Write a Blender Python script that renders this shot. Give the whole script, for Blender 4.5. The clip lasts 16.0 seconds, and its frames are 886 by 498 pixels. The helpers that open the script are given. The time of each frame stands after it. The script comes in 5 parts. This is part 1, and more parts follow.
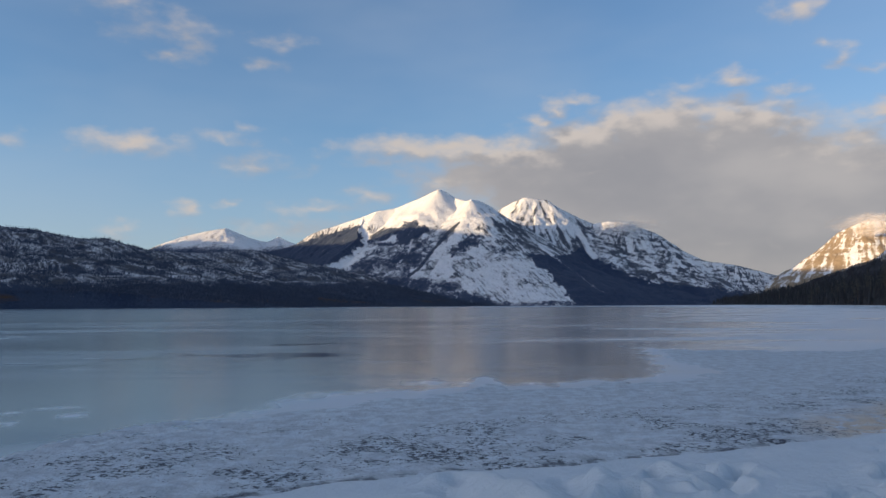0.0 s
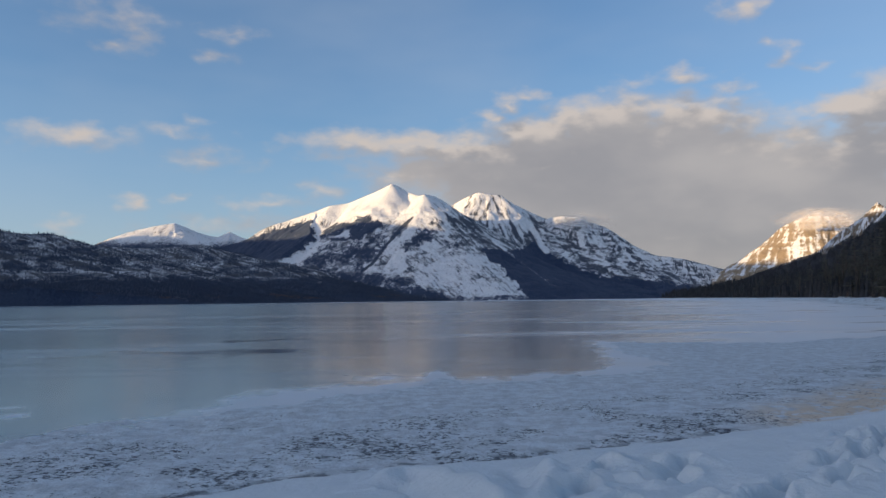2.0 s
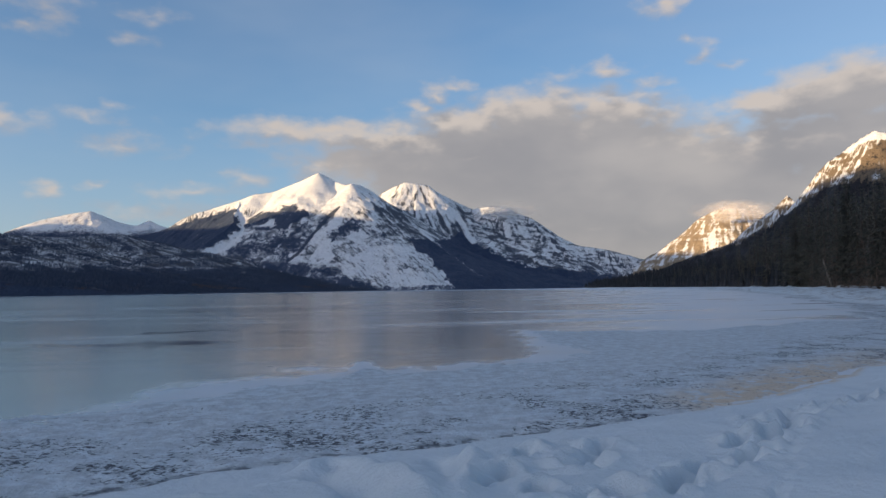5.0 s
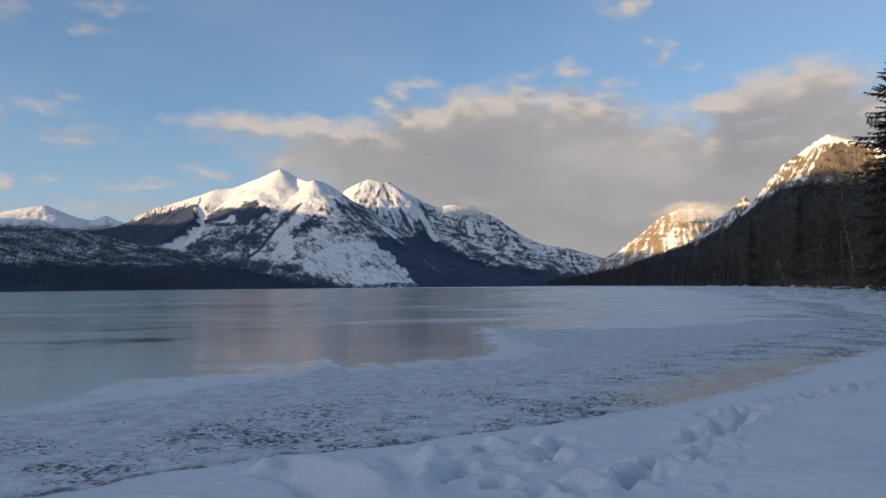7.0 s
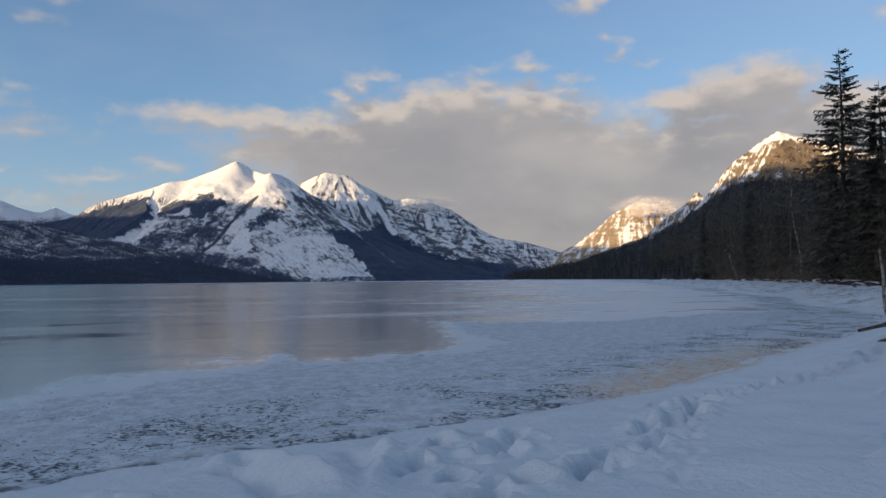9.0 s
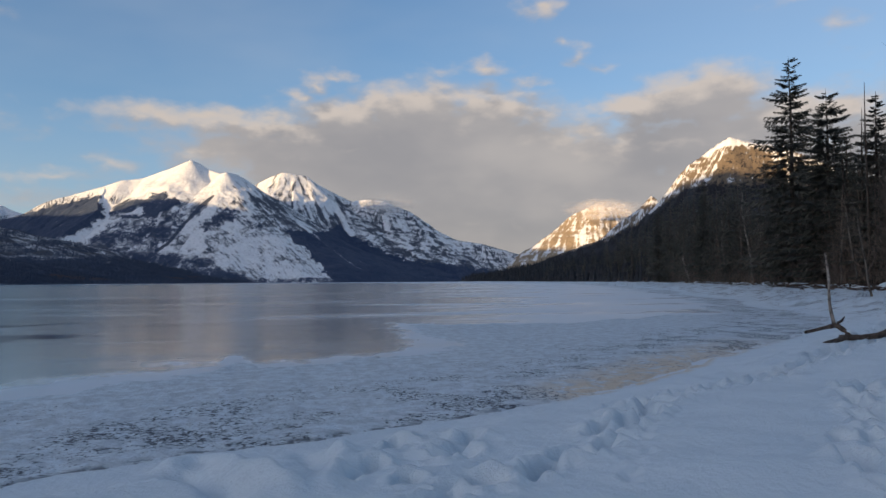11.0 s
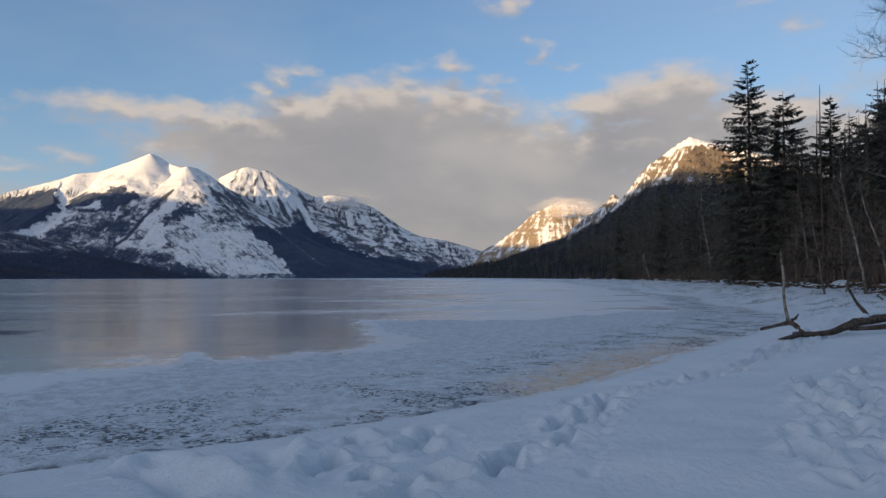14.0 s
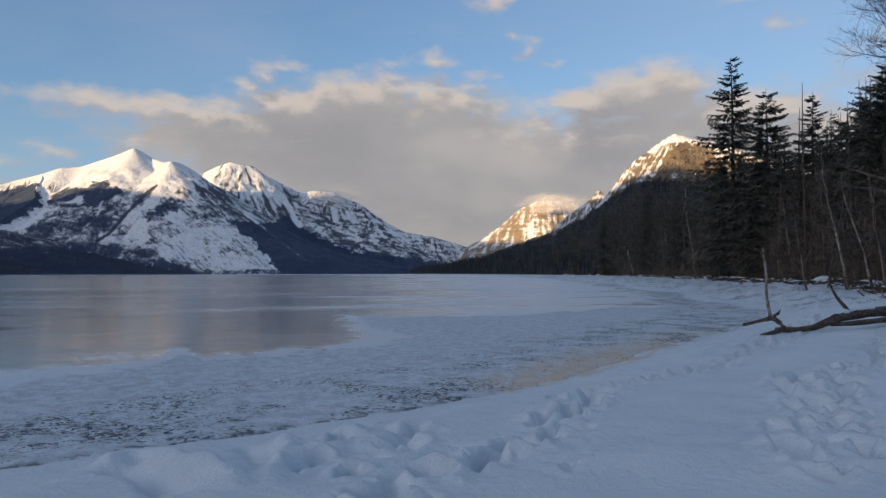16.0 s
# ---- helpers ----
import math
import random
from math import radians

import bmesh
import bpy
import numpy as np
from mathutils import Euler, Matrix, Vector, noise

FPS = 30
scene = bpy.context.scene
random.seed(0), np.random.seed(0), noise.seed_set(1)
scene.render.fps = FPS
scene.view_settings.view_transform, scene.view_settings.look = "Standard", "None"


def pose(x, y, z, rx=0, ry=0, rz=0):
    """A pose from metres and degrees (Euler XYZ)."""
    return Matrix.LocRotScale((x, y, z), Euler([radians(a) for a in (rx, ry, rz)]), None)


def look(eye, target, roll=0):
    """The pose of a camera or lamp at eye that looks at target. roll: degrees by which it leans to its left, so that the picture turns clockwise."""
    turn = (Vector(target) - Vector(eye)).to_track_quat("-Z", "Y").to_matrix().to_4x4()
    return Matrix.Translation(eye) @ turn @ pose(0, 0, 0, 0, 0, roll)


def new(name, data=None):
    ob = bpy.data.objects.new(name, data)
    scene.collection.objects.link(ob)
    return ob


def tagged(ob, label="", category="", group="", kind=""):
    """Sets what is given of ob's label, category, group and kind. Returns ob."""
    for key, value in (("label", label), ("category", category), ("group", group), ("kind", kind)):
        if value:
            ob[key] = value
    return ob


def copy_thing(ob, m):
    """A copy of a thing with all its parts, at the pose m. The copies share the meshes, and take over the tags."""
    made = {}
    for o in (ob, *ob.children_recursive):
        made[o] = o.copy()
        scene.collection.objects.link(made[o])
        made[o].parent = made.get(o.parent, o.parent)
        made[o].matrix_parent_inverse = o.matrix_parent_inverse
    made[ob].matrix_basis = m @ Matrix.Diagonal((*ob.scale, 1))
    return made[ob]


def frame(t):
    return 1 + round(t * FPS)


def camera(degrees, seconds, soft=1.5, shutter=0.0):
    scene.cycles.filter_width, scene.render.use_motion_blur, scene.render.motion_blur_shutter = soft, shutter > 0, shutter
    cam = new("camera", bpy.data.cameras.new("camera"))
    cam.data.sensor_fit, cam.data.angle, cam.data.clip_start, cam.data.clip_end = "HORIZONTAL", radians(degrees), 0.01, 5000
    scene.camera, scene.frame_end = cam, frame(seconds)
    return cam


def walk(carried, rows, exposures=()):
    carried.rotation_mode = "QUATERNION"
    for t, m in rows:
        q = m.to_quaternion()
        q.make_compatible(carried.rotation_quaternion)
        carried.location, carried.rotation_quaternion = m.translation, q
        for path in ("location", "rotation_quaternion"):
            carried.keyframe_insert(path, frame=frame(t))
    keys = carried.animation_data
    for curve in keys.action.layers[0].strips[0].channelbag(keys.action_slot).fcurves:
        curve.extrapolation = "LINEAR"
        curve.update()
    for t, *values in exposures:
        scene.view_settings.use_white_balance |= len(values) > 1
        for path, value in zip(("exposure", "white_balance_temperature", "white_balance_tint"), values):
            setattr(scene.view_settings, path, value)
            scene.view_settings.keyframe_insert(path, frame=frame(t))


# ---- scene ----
import itertools

# the camera turns at arm's length round the person who holds it; t, yaw, pitch, roll
PATH = [
    (0, 0.000, 4.164, 0.297), (0.5, -0.861, 4.154, 0.420), (1, -1.756, 4.071, 0.544),
    (1.5, -2.551, 3.894, 0.580), (2, -3.385, 3.757, 0.657), (2.5, -4.179, 3.599, 0.655),
    (3, -4.983, 3.387, 0.697), (3.5, -5.832, 3.164, 0.629), (4, -6.641, 3.037, 0.727),
    (6.5, -11.188, 2.878, 0.583), (7, -11.462, 2.758, 0.521), (7.5, -12.099, 2.676, 0.551),
    (8, -12.963, 2.488, 0.544), (8.5, -13.734, 2.364, 0.565), (9, -14.517, 2.272, 0.562),
    (9.5, -15.539, 2.296, 0.522), (12, -18.537, 2.288, 0.256), (12.5, -19.065, 2.247, 0.228),
    (13, -19.547, 2.259, 0.187), (13.5, -19.894, 2.206, 0.127), (14, -20.275, 2.097, 0.101),
    (14.5, -20.554, 1.953, 0.061), (15, -20.850, 1.872, 0.011), (15.5, -21.106, 1.814, 0.065),
    (16, -21.346, 1.795, 0.077),
]
EYE_HEIGHT, ARM = 2.2, 0.4
cam = camera(59.0, 16.0)
walk(cam, [(t, pose(-ARM * math.sin(radians(yaw)), ARM * math.cos(radians(yaw)) - ARM, EYE_HEIGHT, 90 + pitch, roll, yaw))
           for t, yaw, pitch, roll in PATH], exposures=[(0.0, 0.77, 6300.0, 11.0), (7.0, 0.79, 6450.0, 11.0), (16.0, 0.78, 6500.0, 11.0)])

# ---------------------------------------------------------------- light
SUN_AZ, SUN_EL = -108.0, 5.0          # azimuth to the right of +y, and height, in degrees
SUN_DIR = Vector((math.sin(radians(SUN_AZ)) * math.cos(radians(SUN_EL)),
                  math.cos(radians(SUN_AZ)) * math.cos(radians(SUN_EL)), math.sin(radians(SUN_EL))))
sun_data = bpy.data.lights.new("sun", "SUN")
sun_data.energy, sun_data.angle, sun_data.color = 5.0, radians(0.5), (1.0, 0.66, 0.32)
sun = new("sun", sun_data)
sun.matrix_world = look(SUN_DIR * 100, (0, 0, 0))

SKY_STRENGTH = 0.15


class Nodes:
    """Short writing for node trees."""

    def __init__(self, tree):
        self.tree = tree
        tree.nodes.clear()

    def put(self, socket, value):
        if hasattr(value, "is_output"):
            self.tree.links.new(value, socket)
        else:
            socket.default_value = value

    def node(self, kind, inputs=()):
        n = self.tree.nodes.new(kind)
        for key, value in dict(inputs).items():
            self.put(n.inputs[key], value)
        return n

    def math(self, op, a, b=0.0, c=0.0):
        n = self.node("ShaderNodeMath", {0: a, 1: b, 2: c})
        n.operation = op
        return n.outputs[0]

    def vec(self, op, a, b=(0, 0, 0)):
        n = self.node("ShaderNodeVectorMath", {0: a, 1: b})
        n.operation = op
        return n.outputs["Value"] if op in ("LENGTH", "DOT_PRODUCT") else n.outputs["Vector"]

    def step(self, value, low, high, to_low=0.0, to_high=1.0):
        n = self.node("ShaderNodeMapRange")
        n.interpolation_type = "SMOOTHSTEP"
        for k, v in enumerate((value, low, high, to_low, to_high)):
            self.put(n.inputs[k], v)
        return n.outputs[0]

    def noise(self, vector, scale, detail=4.0, rough=0.5, distortion=0.0):
        return self.node("ShaderNodeTexNoise", {"Vector": vector, "Scale": scale, "Detail": detail, "Roughness": rough,
                                                "Distortion": distortion}).outputs["Fac"]

    def mix(self, fac, a, b):
        n = self.node("ShaderNodeMix")
        n.data_type = "RGBA"
        for socket, value in ((n.inputs[0], fac), (n.inputs[6], a), (n.inputs[7], b)):
            if isinstance(value, tuple) and len(value) == 3:
                value = (*value, 1.0)
            self.put(socket, value)
        return n.outputs[2]


# clouds: azimuth, height, half width, half height in degrees, thickness
CLOUDS = (
    # the long bank behind the peaks
    (0.0, 11.5, 7.6, 0.85, 0.80), (4.5, 10.9, 6.5, 1.2, 0.95), (-3.4, 10.9, 3.4, 0.7, 0.5), (3.5, 9.2, 5.6, 2.0, 1.0), (10.0, 8.6, 8.5, 3.4, 1.5), (10.8, 11.6, 4.2, 1.7, 1.1),
    (15.6, 12.2, 4.8, 2.0, 1.3), (21.2, 12.0, 3.6, 1.9, 1.3), (19.0, 8.6, 10.0, 4.2, 1.7), (25.0, 10.3, 3.2, 1.3, 1.0), (27.0, 7.5, 9.0, 3.6, 1.6), (19.0, 3.5, 12.0, 3.0, 1.6), (33.0, 4.5, 10.0, 4.0, 1.5),
    # the bank over the right shoulder
    (36.4, 12.4, 4.2, 2.1, 1.3), (32.3, 12.0, 3.2, 1.4, 1.1), (29.6, 12.2, 2.0, 0.5, 0.6), (42.0, 10.7, 6.0, 1.6, 1.2), (36.0, 9.0, 9.0, 2.6, 1.4), (47.0, 9.5, 6.0, 1.7, 1.0), (40.0, 6.5, 12.0, 3.5, 1.4),
    # loose puffs and shreds
    (7.2, 13.2, 0.9, 0.7, 0.60), (8.5, 14.0, 1.1, 0.65, 0.68), (10.0, 14.7, 1.2, 0.45, 0.56), (21.2, 15.4, 1.7, 0.5, 0.64), (24.2, 14.5, 1.3, 0.35, 0.56), (17.6, 15.3, 1.5, 0.35, 0.32),
    (26.5, 16.9, 0.7, 0.6, 0.48), (27.7, 16.0, 0.9, 0.5, 0.52), (29.0, 15.3, 0.8, 0.3, 0.36), (25.0, 19.3, 1.4, 0.8, 0.64), (45.2, 16.3, 1.3, 0.6, 0.40), (42.3, 18.3, 2.2, 0.4, 0.40),
    (-22.0, 11.15, 3.4, 0.75, 0.68), (-15.6, 11.8, 1.9, 0.4, 0.34), (-13.9, 12.5, 0.8, 0.35, 0.32), (-13.6, 10.0, 2.7, 0.75, 0.44), (-18.2, 6.85, 1.0, 0.45, 0.48), (-15.8, 7.2, 0.8, 0.35, 0.40),
    (-9.0, 6.9, 3.0, 0.6, 0.48), (-5.0, 8.0, 2.0, 0.6, 0.44), (-22.4, 5.3, 1.4, 0.5, 0.44), (-29.5, 11.0, 1.9, 0.5, 0.36), (-11.0, 5.7, 5.0, 0.7, 0.40), (-2.0, 9.7, 2.6, 0.6, 0.32),
    (-20.0, 19.0, 3.4, 0.9, 0.37), (-17.9, 18.1, 1.0, 1.3, 0.40), (-19.6, 17.2, 1.5, 0.5, 0.36), (-12.0, 18.8, 2.0, 0.6, 0.32), (-12.5, 16.9, 1.3, 0.5, 0.27), (-23.0, 20.3, 2.0, 0.7, 0.34),
    # the rest of the sky
    (60.0, 10.0, 12.0, 5.0, 1.0), (80.0, 14.0, 14.0, 4.0, 0.9), (-60.0, 16.0, 14.0, 2.5, 0.6), (-95.0, 22.0, 16.0, 4.0, 0.9), (-118.0, 13.0, 22.0, 4.0, 1.1), (-140.0, 17.0, 16.0, 3.0, 0.9), (-78.0, 19.0, 10.0, 3.0, 0.8),
    (130.0, 18.0, 20.0, 4.0, 0.8), (178.0, 25.0, 15.0, 4.0, 0.7), (-150.0, 30.0, 16.0, 4.0, 0.6),
    (-100.0, 44.0, 45.0, 8.0, 0.7), (20.0, 55.0, 60.0, 8.0, 0.6), (150.0, 46.0, 45.0, 9.0, 0.7), (-170.0, 14.0, 25.0, 3.0, 0.7),
)


def cloud_group():
    """Thickness of the cloud cover at an azimuth and height in degrees."""
    tree = bpy.data.node_groups.new("cloud_cover", "ShaderNodeTree")
    tree.interface.new_socket("Place", in_out="INPUT", socket_type="NodeSocketVector")
    tree.interface.new_socket("Cover", in_out="OUTPUT", socket_type="NodeSocketFloat")
    n = Nodes(tree)
    place = n.node("NodeGroupInput").outputs[0]
    warp = n.node("ShaderNodeTexNoise", {"Vector": n.vec("MULTIPLY", place, (0.42, 0.75, 1)), "Scale": 1.0, "Detail": 3.5}).outputs["Color"]
    moved = n.vec("ADD", place, n.vec("MULTIPLY", n.vec("SUBTRACT", warp, (0.5, 0.5, 0.5)), (3.6, 2.0, 0)))
    cover = -1.0
    for az, el, wide, high, thick in CLOUDS:
        away = n.vec("LENGTH", n.vec("MULTIPLY", n.vec("SUBTRACT", moved, (az, el, 0)), (1 / wide, 1 / high, 0)))
        blob = n.math("MULTIPLY", n.math("SUBTRACT", 1.45, away), thick)
        cover = n.math("SMOOTH_MAX", cover, blob, 0.25)
    puff = n.noise(n.vec("MULTIPLY", place, (0.46, 0.85, 1)), 1.0, 5.0, 0.50)
    total = n.math("ADD", cover, n.math("MULTIPLY", n.math("SUBTRACT", puff, 0.54), 1.25))
    n.put(n.node("NodeGroupOutput").inputs[0], total)
    return tree


def make_world():
    world = bpy.data.worlds.new("winter_sky")
    scene.world = world
    world.use_nodes = True
    n = Nodes(world.node_tree)
    sky_node = n.node("ShaderNodeTexSky")
    sky_node.sky_type, sky_node.sun_disc = "NISHITA", False
    sky_node.sun_elevation, sky_node.sun_rotation = radians(SUN_EL), radians(SUN_AZ)
    sky_node.altitude, sky_node.air_density, sky_node.dust_density, sky_node.ozone_density = 960.0, 0.95, 0.8, 2.9
    sky = sky_node.outputs[0]
    way = n.node("ShaderNodeTexCoord").outputs["Generated"]
    xyz = n.node("ShaderNodeSeparateXYZ", {0: way}).outputs
    az = n.math("MULTIPLY", n.math("ARCTAN2", xyz[0], xyz[1]), 57.2958)
    el = n.math("MULTIPLY", n.math("ARCSINE", xyz[2]), 57.2958)
    place = n.node("ShaderNodeCombineXYZ", {0: az, 1: el}).outputs[0]
    group = cloud_group()
    covers = []
    for shift in ((0, 0, 0), (-0.4, 1.3, 0)):
        g = n.tree.nodes.new("ShaderNodeGroup")
        g.node_tree = group
        n.put(g.inputs[0], n.vec("ADD", place, shift))
        covers.append(g.outputs[0])
    here, above = covers
    alpha = n.step(here, -0.10, 1.10)
    lit = n.math("MULTIPLY", n.step(n.math("SUBTRACT", here, above), 0.0, 0.9), n.step(above, 1.2, 0.1))
    thin = n.step(here, 1.1, 0.2)
    swell = n.noise(n.vec("MULTIPLY", place, (0.085, 0.17, 1)), 1.0, 4.0, 0.48)
    body = n.mix(n.step(swell, 0.30, 0.75), CLOUD_GREY, CLOUD_PALE)
    body = n.mix(thin, body, CLOUD_THIN)
    colour = n.mix(lit, body, CLOUD_LIT)
    # clouds towards the low sun pass more of its light
    toward = n.step(n.vec("DOT_PRODUCT", way, tuple(SUN_DIR)), 0.45, 1.0)
    colour = n.mix(toward, colour, CLOUD_SUNSET)
    # thin high haze lightens the blue
    haze = n.noise(n.vec("MULTIPLY", place, (0.03, 0.09, 1)), 1.0, 4.0, 0.55)
    sky = n.mix(n.step(haze, 0.3, 0.8, 0.08, 0.30), sky, (2.0, 2.15, 2.35))
    sky = n.mix(n.step(n.math("ABSOLUTE", n.math("SUBTRACT", az, 60.0)), 50.0, 15.0, 0.0, 0.22), sky, (2.0, 2.1, 2.2))
    sky = n.mix(n.step(el, 15.0, 3.0, 0.0, 0.40), sky, (1.42, 1.64, 2.12))
    mixed = n.mix(n.math("MULTIPLY", alpha, 0.93), sky, colour)
    back = n.node("ShaderNodeBackground", {"Color": mixed, "Strength": SKY_STRENGTH})
    n.tree.links.new(back.outputs[0], n.node("ShaderNodeOutputWorld").inputs[0])


CLOUD_PALE = (1.80, 1.65, 1.54)
CLOUD_SUNSET = (13.0, 11.0, 9.9)
CLOUD_GREY, CLOUD_THIN, CLOUD_LIT = (1.24, 1.18, 1.18), (1.74, 1.66, 1.66), (2.42, 2.11, 1.84)
make_world()

# ---------------------------------------------------------------- materials


def material(name):
    m = bpy.data.materials.new(name)
    m.use_nodes = True
    n = Nodes(m.node_tree)
    return m, n


def finish(n, colour, rough, bump=None, bump_strength=0.3, bump_distance=0.02, **extra):
    inputs = {"Base Color": colour if not isinstance(colour, tuple) else (*colour, 1.0), "Roughness": rough}
    inputs.update({k.replace("_", " "): v for k, v in extra.items()})
    bsdf = n.node("ShaderNodeBsdfPrincipled", inputs)
    if bump is not None:
        b = n.node("ShaderNodeBump", {"Height": bump, "Strength": bump_strength, "Distance": bump_distance})
        n.tree.links.new(b.outputs[0], bsdf.inputs["Normal"])
    n.tree.links.new(bsdf.outputs[0], n.node("ShaderNodeOutputMaterial").inputs[0])


def place_of(n):
    return n.node("ShaderNodeNewGeometry").outputs["Position"]


def attribute(n, name):
    a = n.node("ShaderNodeAttribute")
    a.attribute_name = name
    return a.outputs["Fac"]


def snow_material():
    m, n = material("shore_snow")
    p = place_of(n)
    soft = n.noise(p, 1.3, 5)
    grain = n.noise(p, 60, 3, 0.6)
    # the blue of skylit shade is put into the snow's base colour
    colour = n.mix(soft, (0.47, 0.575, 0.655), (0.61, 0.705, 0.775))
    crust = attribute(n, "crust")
    blotch = n.noise(p, 2.6, 6, 0.68)
    colour = n.mix(n.math("MULTIPLY", crust, n.step(blotch, 0.38, 0.62)), colour, (0.40, 0.475, 0.54))
    sand = n.math("MULTIPLY", attribute(n, "sand"), n.step(n.noise(p, 2.2, 6, 0.65), 0.36, 0.52))
    colour = n.mix(n.math("MULTIPLY", sand, 0.85), colour, (0.56, 0.475, 0.36))
    # shadows between raised ice plates painted as dark flecks, together with debris
    fleck = n.noise(n.vec("MULTIPLY", p, (2.6, 3.2, 3.0)), 4.2, 6, 0.70, 0.3)
    clump = n.noise(p, 0.55, 3, 0.55)
    amount = n.math("MULTIPLY", attribute(n, "fleck"), n.step(clump, 0.36, 0.60))
    dark = n.step(n.math("MULTIPLY_ADD", amount, 0.17, fleck), 0.660, 0.700)
    dark = n.math("MULTIPLY", dark, n.step(amount, 0.02, 0.2))
    # shaded, wet strip below the bank's lip, painted dark
    rim = n.math("MULTIPLY", attribute(n, "edge"), n.step(n.noise(p, 2.3, 5, 0.65), 0.46, 0.56))
    dark = n.math("MAXIMUM", dark, n.math("MULTIPLY", rim, 0.85))
    colour = n.mix(dark, colour, (0.060, 0.074, 0.098))
    lumps = n.math("MULTIPLY", n.noise(p, 4.5, 5, 0.65), n.math("MULTIPLY", crust, 1.6))
    bump = n.math("ADD", n.math("ADD", n.noise(p, 9, 5, 0.6), lumps), n.math("MULTIPLY", grain, 0.25))
    finish(n, colour, 0.75, bump, 0.6, 0.06, Specular_IOR_Level=0.25)
    return m


def ice_material():
    m, n = material("lake_ice")
    p = place_of(n)
    near, calm = attribute(n, "dusting"), attribute(n, "calm")
    streak = n.noise(n.vec("MULTIPLY", p, (0.045, 0.16, 1)), 1.0, 4, 0.5, 0.4)
    broad = n.noise(n.vec("MULTIPLY", p, (0.020, 0.055, 1)), 1.0, 4, 0.5, 0.6)
    fine = n.noise(n.vec("MULTIPLY", p, (0.12, 0.5, 1)), 1.0, 3, 0.5)
    uneven = n.math("MULTIPLY_ADD", n.math("SUBTRACT", broad, 0.5), n.math("SUBTRACT", 1.0, calm), 0.5)
    colour = n.mix(n.step(uneven, 0.34, 0.68), (0.026, 0.052, 0.085), (0.070, 0.105, 0.145))
    colour = n.mix(n.math("MULTIPLY", attribute(n, "thaw"), n.step(streak, 0.42, 0.56)), colour, (0.012, 0.018, 0.026))
    film = n.math("MULTIPLY", n.step(n.math("MULTIPLY_ADD", fine, 0.30, broad), 0.66, 0.82), n.math("SUBTRACT", 1.0, calm))
    colour = n.mix(n.math("MULTIPLY", film, 0.30), colour, (0.34, 0.39, 0.43))
    frost = n.step(n.math("MULTIPLY_ADD", near, 0.36, streak), 0.57, 0.90)
    white = n.math("MINIMUM", 1.0, n.math("MULTIPLY_ADD", frost, 0.66, n.math("MULTIPLY", n.math("MULTIPLY", near, near), 0.24)))
    colour = n.mix(n.math("SQRT", white), colour, (0.56, 0.64, 0.72))
    rough = n.math("MULTIPLY_ADD", n.math("MULTIPLY", white, white), 0.40, n.math("MULTIPLY_ADD", film, 0.10, n.math("MULTIPLY_ADD", uneven, 0.10, 0.12)))
    rough = n.math("MULTIPLY", rough, n.math("SUBTRACT", 1.0, n.math("MULTIPLY", attribute(n, "thaw"), 0.55)))
    finish(n, colour, rough, IOR=1.30)
    return m


def mountain_material(name, rock, forest, speck, brush=None):
    m, n = material(name)
    p = place_of(n)
    snow_cover, wood_cover = attribute(n, "snow"), attribute(n, "forest")
    fine = n.noise(p, speck, 5, 0.65)
    coarse = n.noise(p, speck * 0.22, 4, 0.6)
    grit = n.math("MULTIPLY_ADD", n.math("SUBTRACT", fine, 0.5), 1.9, n.math("MULTIPLY", n.math("SUBTRACT", coarse, 0.5), 0.35))
    bare = n.mix(fine, tuple(c * 0.65 for c in rock), tuple(c * 1.45 for c in rock))
    snow = n.mix(coarse, (0.64, 0.69, 0.75), (0.80, 0.82, 0.84))
    colour = n.mix(n.step(n.math("MULTIPLY_ADD", grit, 0.62, snow_cover), 0.20, 0.72), bare, snow)
    wood = n.mix(fine, tuple(c * 0.6 for c in forest), tuple(c * 1.5 for c in forest))
    mottle = n.math("MULTIPLY_ADD", grit, 1.3, wood_cover)
    colour = n.mix(n.math("MULTIPLY", n.step(mottle, 0.18, 0.68), 0.97), colour, wood)
    if brush:
        height = n.node("ShaderNodeSeparateXYZ", {0: p}).outputs[2]
        belt = n.math("MULTIPLY", n.step(height, 9.0, 16.0), n.step(height, 34.0, 22.0))
        patch = n.step(n.noise(n.vec("MULTIPLY", p, (0.006, 0.006, 0.02)), 1.0, 4, 0.6), 0.5, 0.62)
        colour = n.mix(n.math("MULTIPLY", belt, patch), colour, brush)
    finish(n, colour, 0.85, n.math("ADD", fine, coarse), 0.6, 6.0, Specular_IOR_Level=0.15)
    return m


def bark_material(name, dark, light, scale=6.0, lengthwise=0.16):
    m, n = material(name)
    p = n.node("ShaderNodeTexCoord").outputs["Object"]
    ridges = n.noise(n.vec("MULTIPLY", p, (1, 1, lengthwise)), scale, 6, 0.65, 0.3)
    patch = n.noise(p, scale * 0.2, 3)
    colour = n.mix(n.step(ridges, 0.35, 0.68), dark, light)
    colour = n.mix(n.math("MULTIPLY", n.step(patch, 0.45, 0.75), 0.5), colour, tuple(c * 0.7 for c in light))
    finish(n, colour, 0.9, ridges, 0.7, 0.03, Specular_IOR_Level=0.2)
    return m


def needle_material(name, low, high):
    m, n = material(name)
    each = n.node("ShaderNodeNewGeometry").outputs["Random Per Island"]
    tree = n.node("ShaderNodeObjectInfo").outputs["Random"]
    f = n.math("MULTIPLY_ADD", each, 0.6, n.math("MULTIPLY", tree, 0.4))
    finish(n, n.mix(f, low, high), 0.7, Specular_IOR_Level=0.25)
    return m


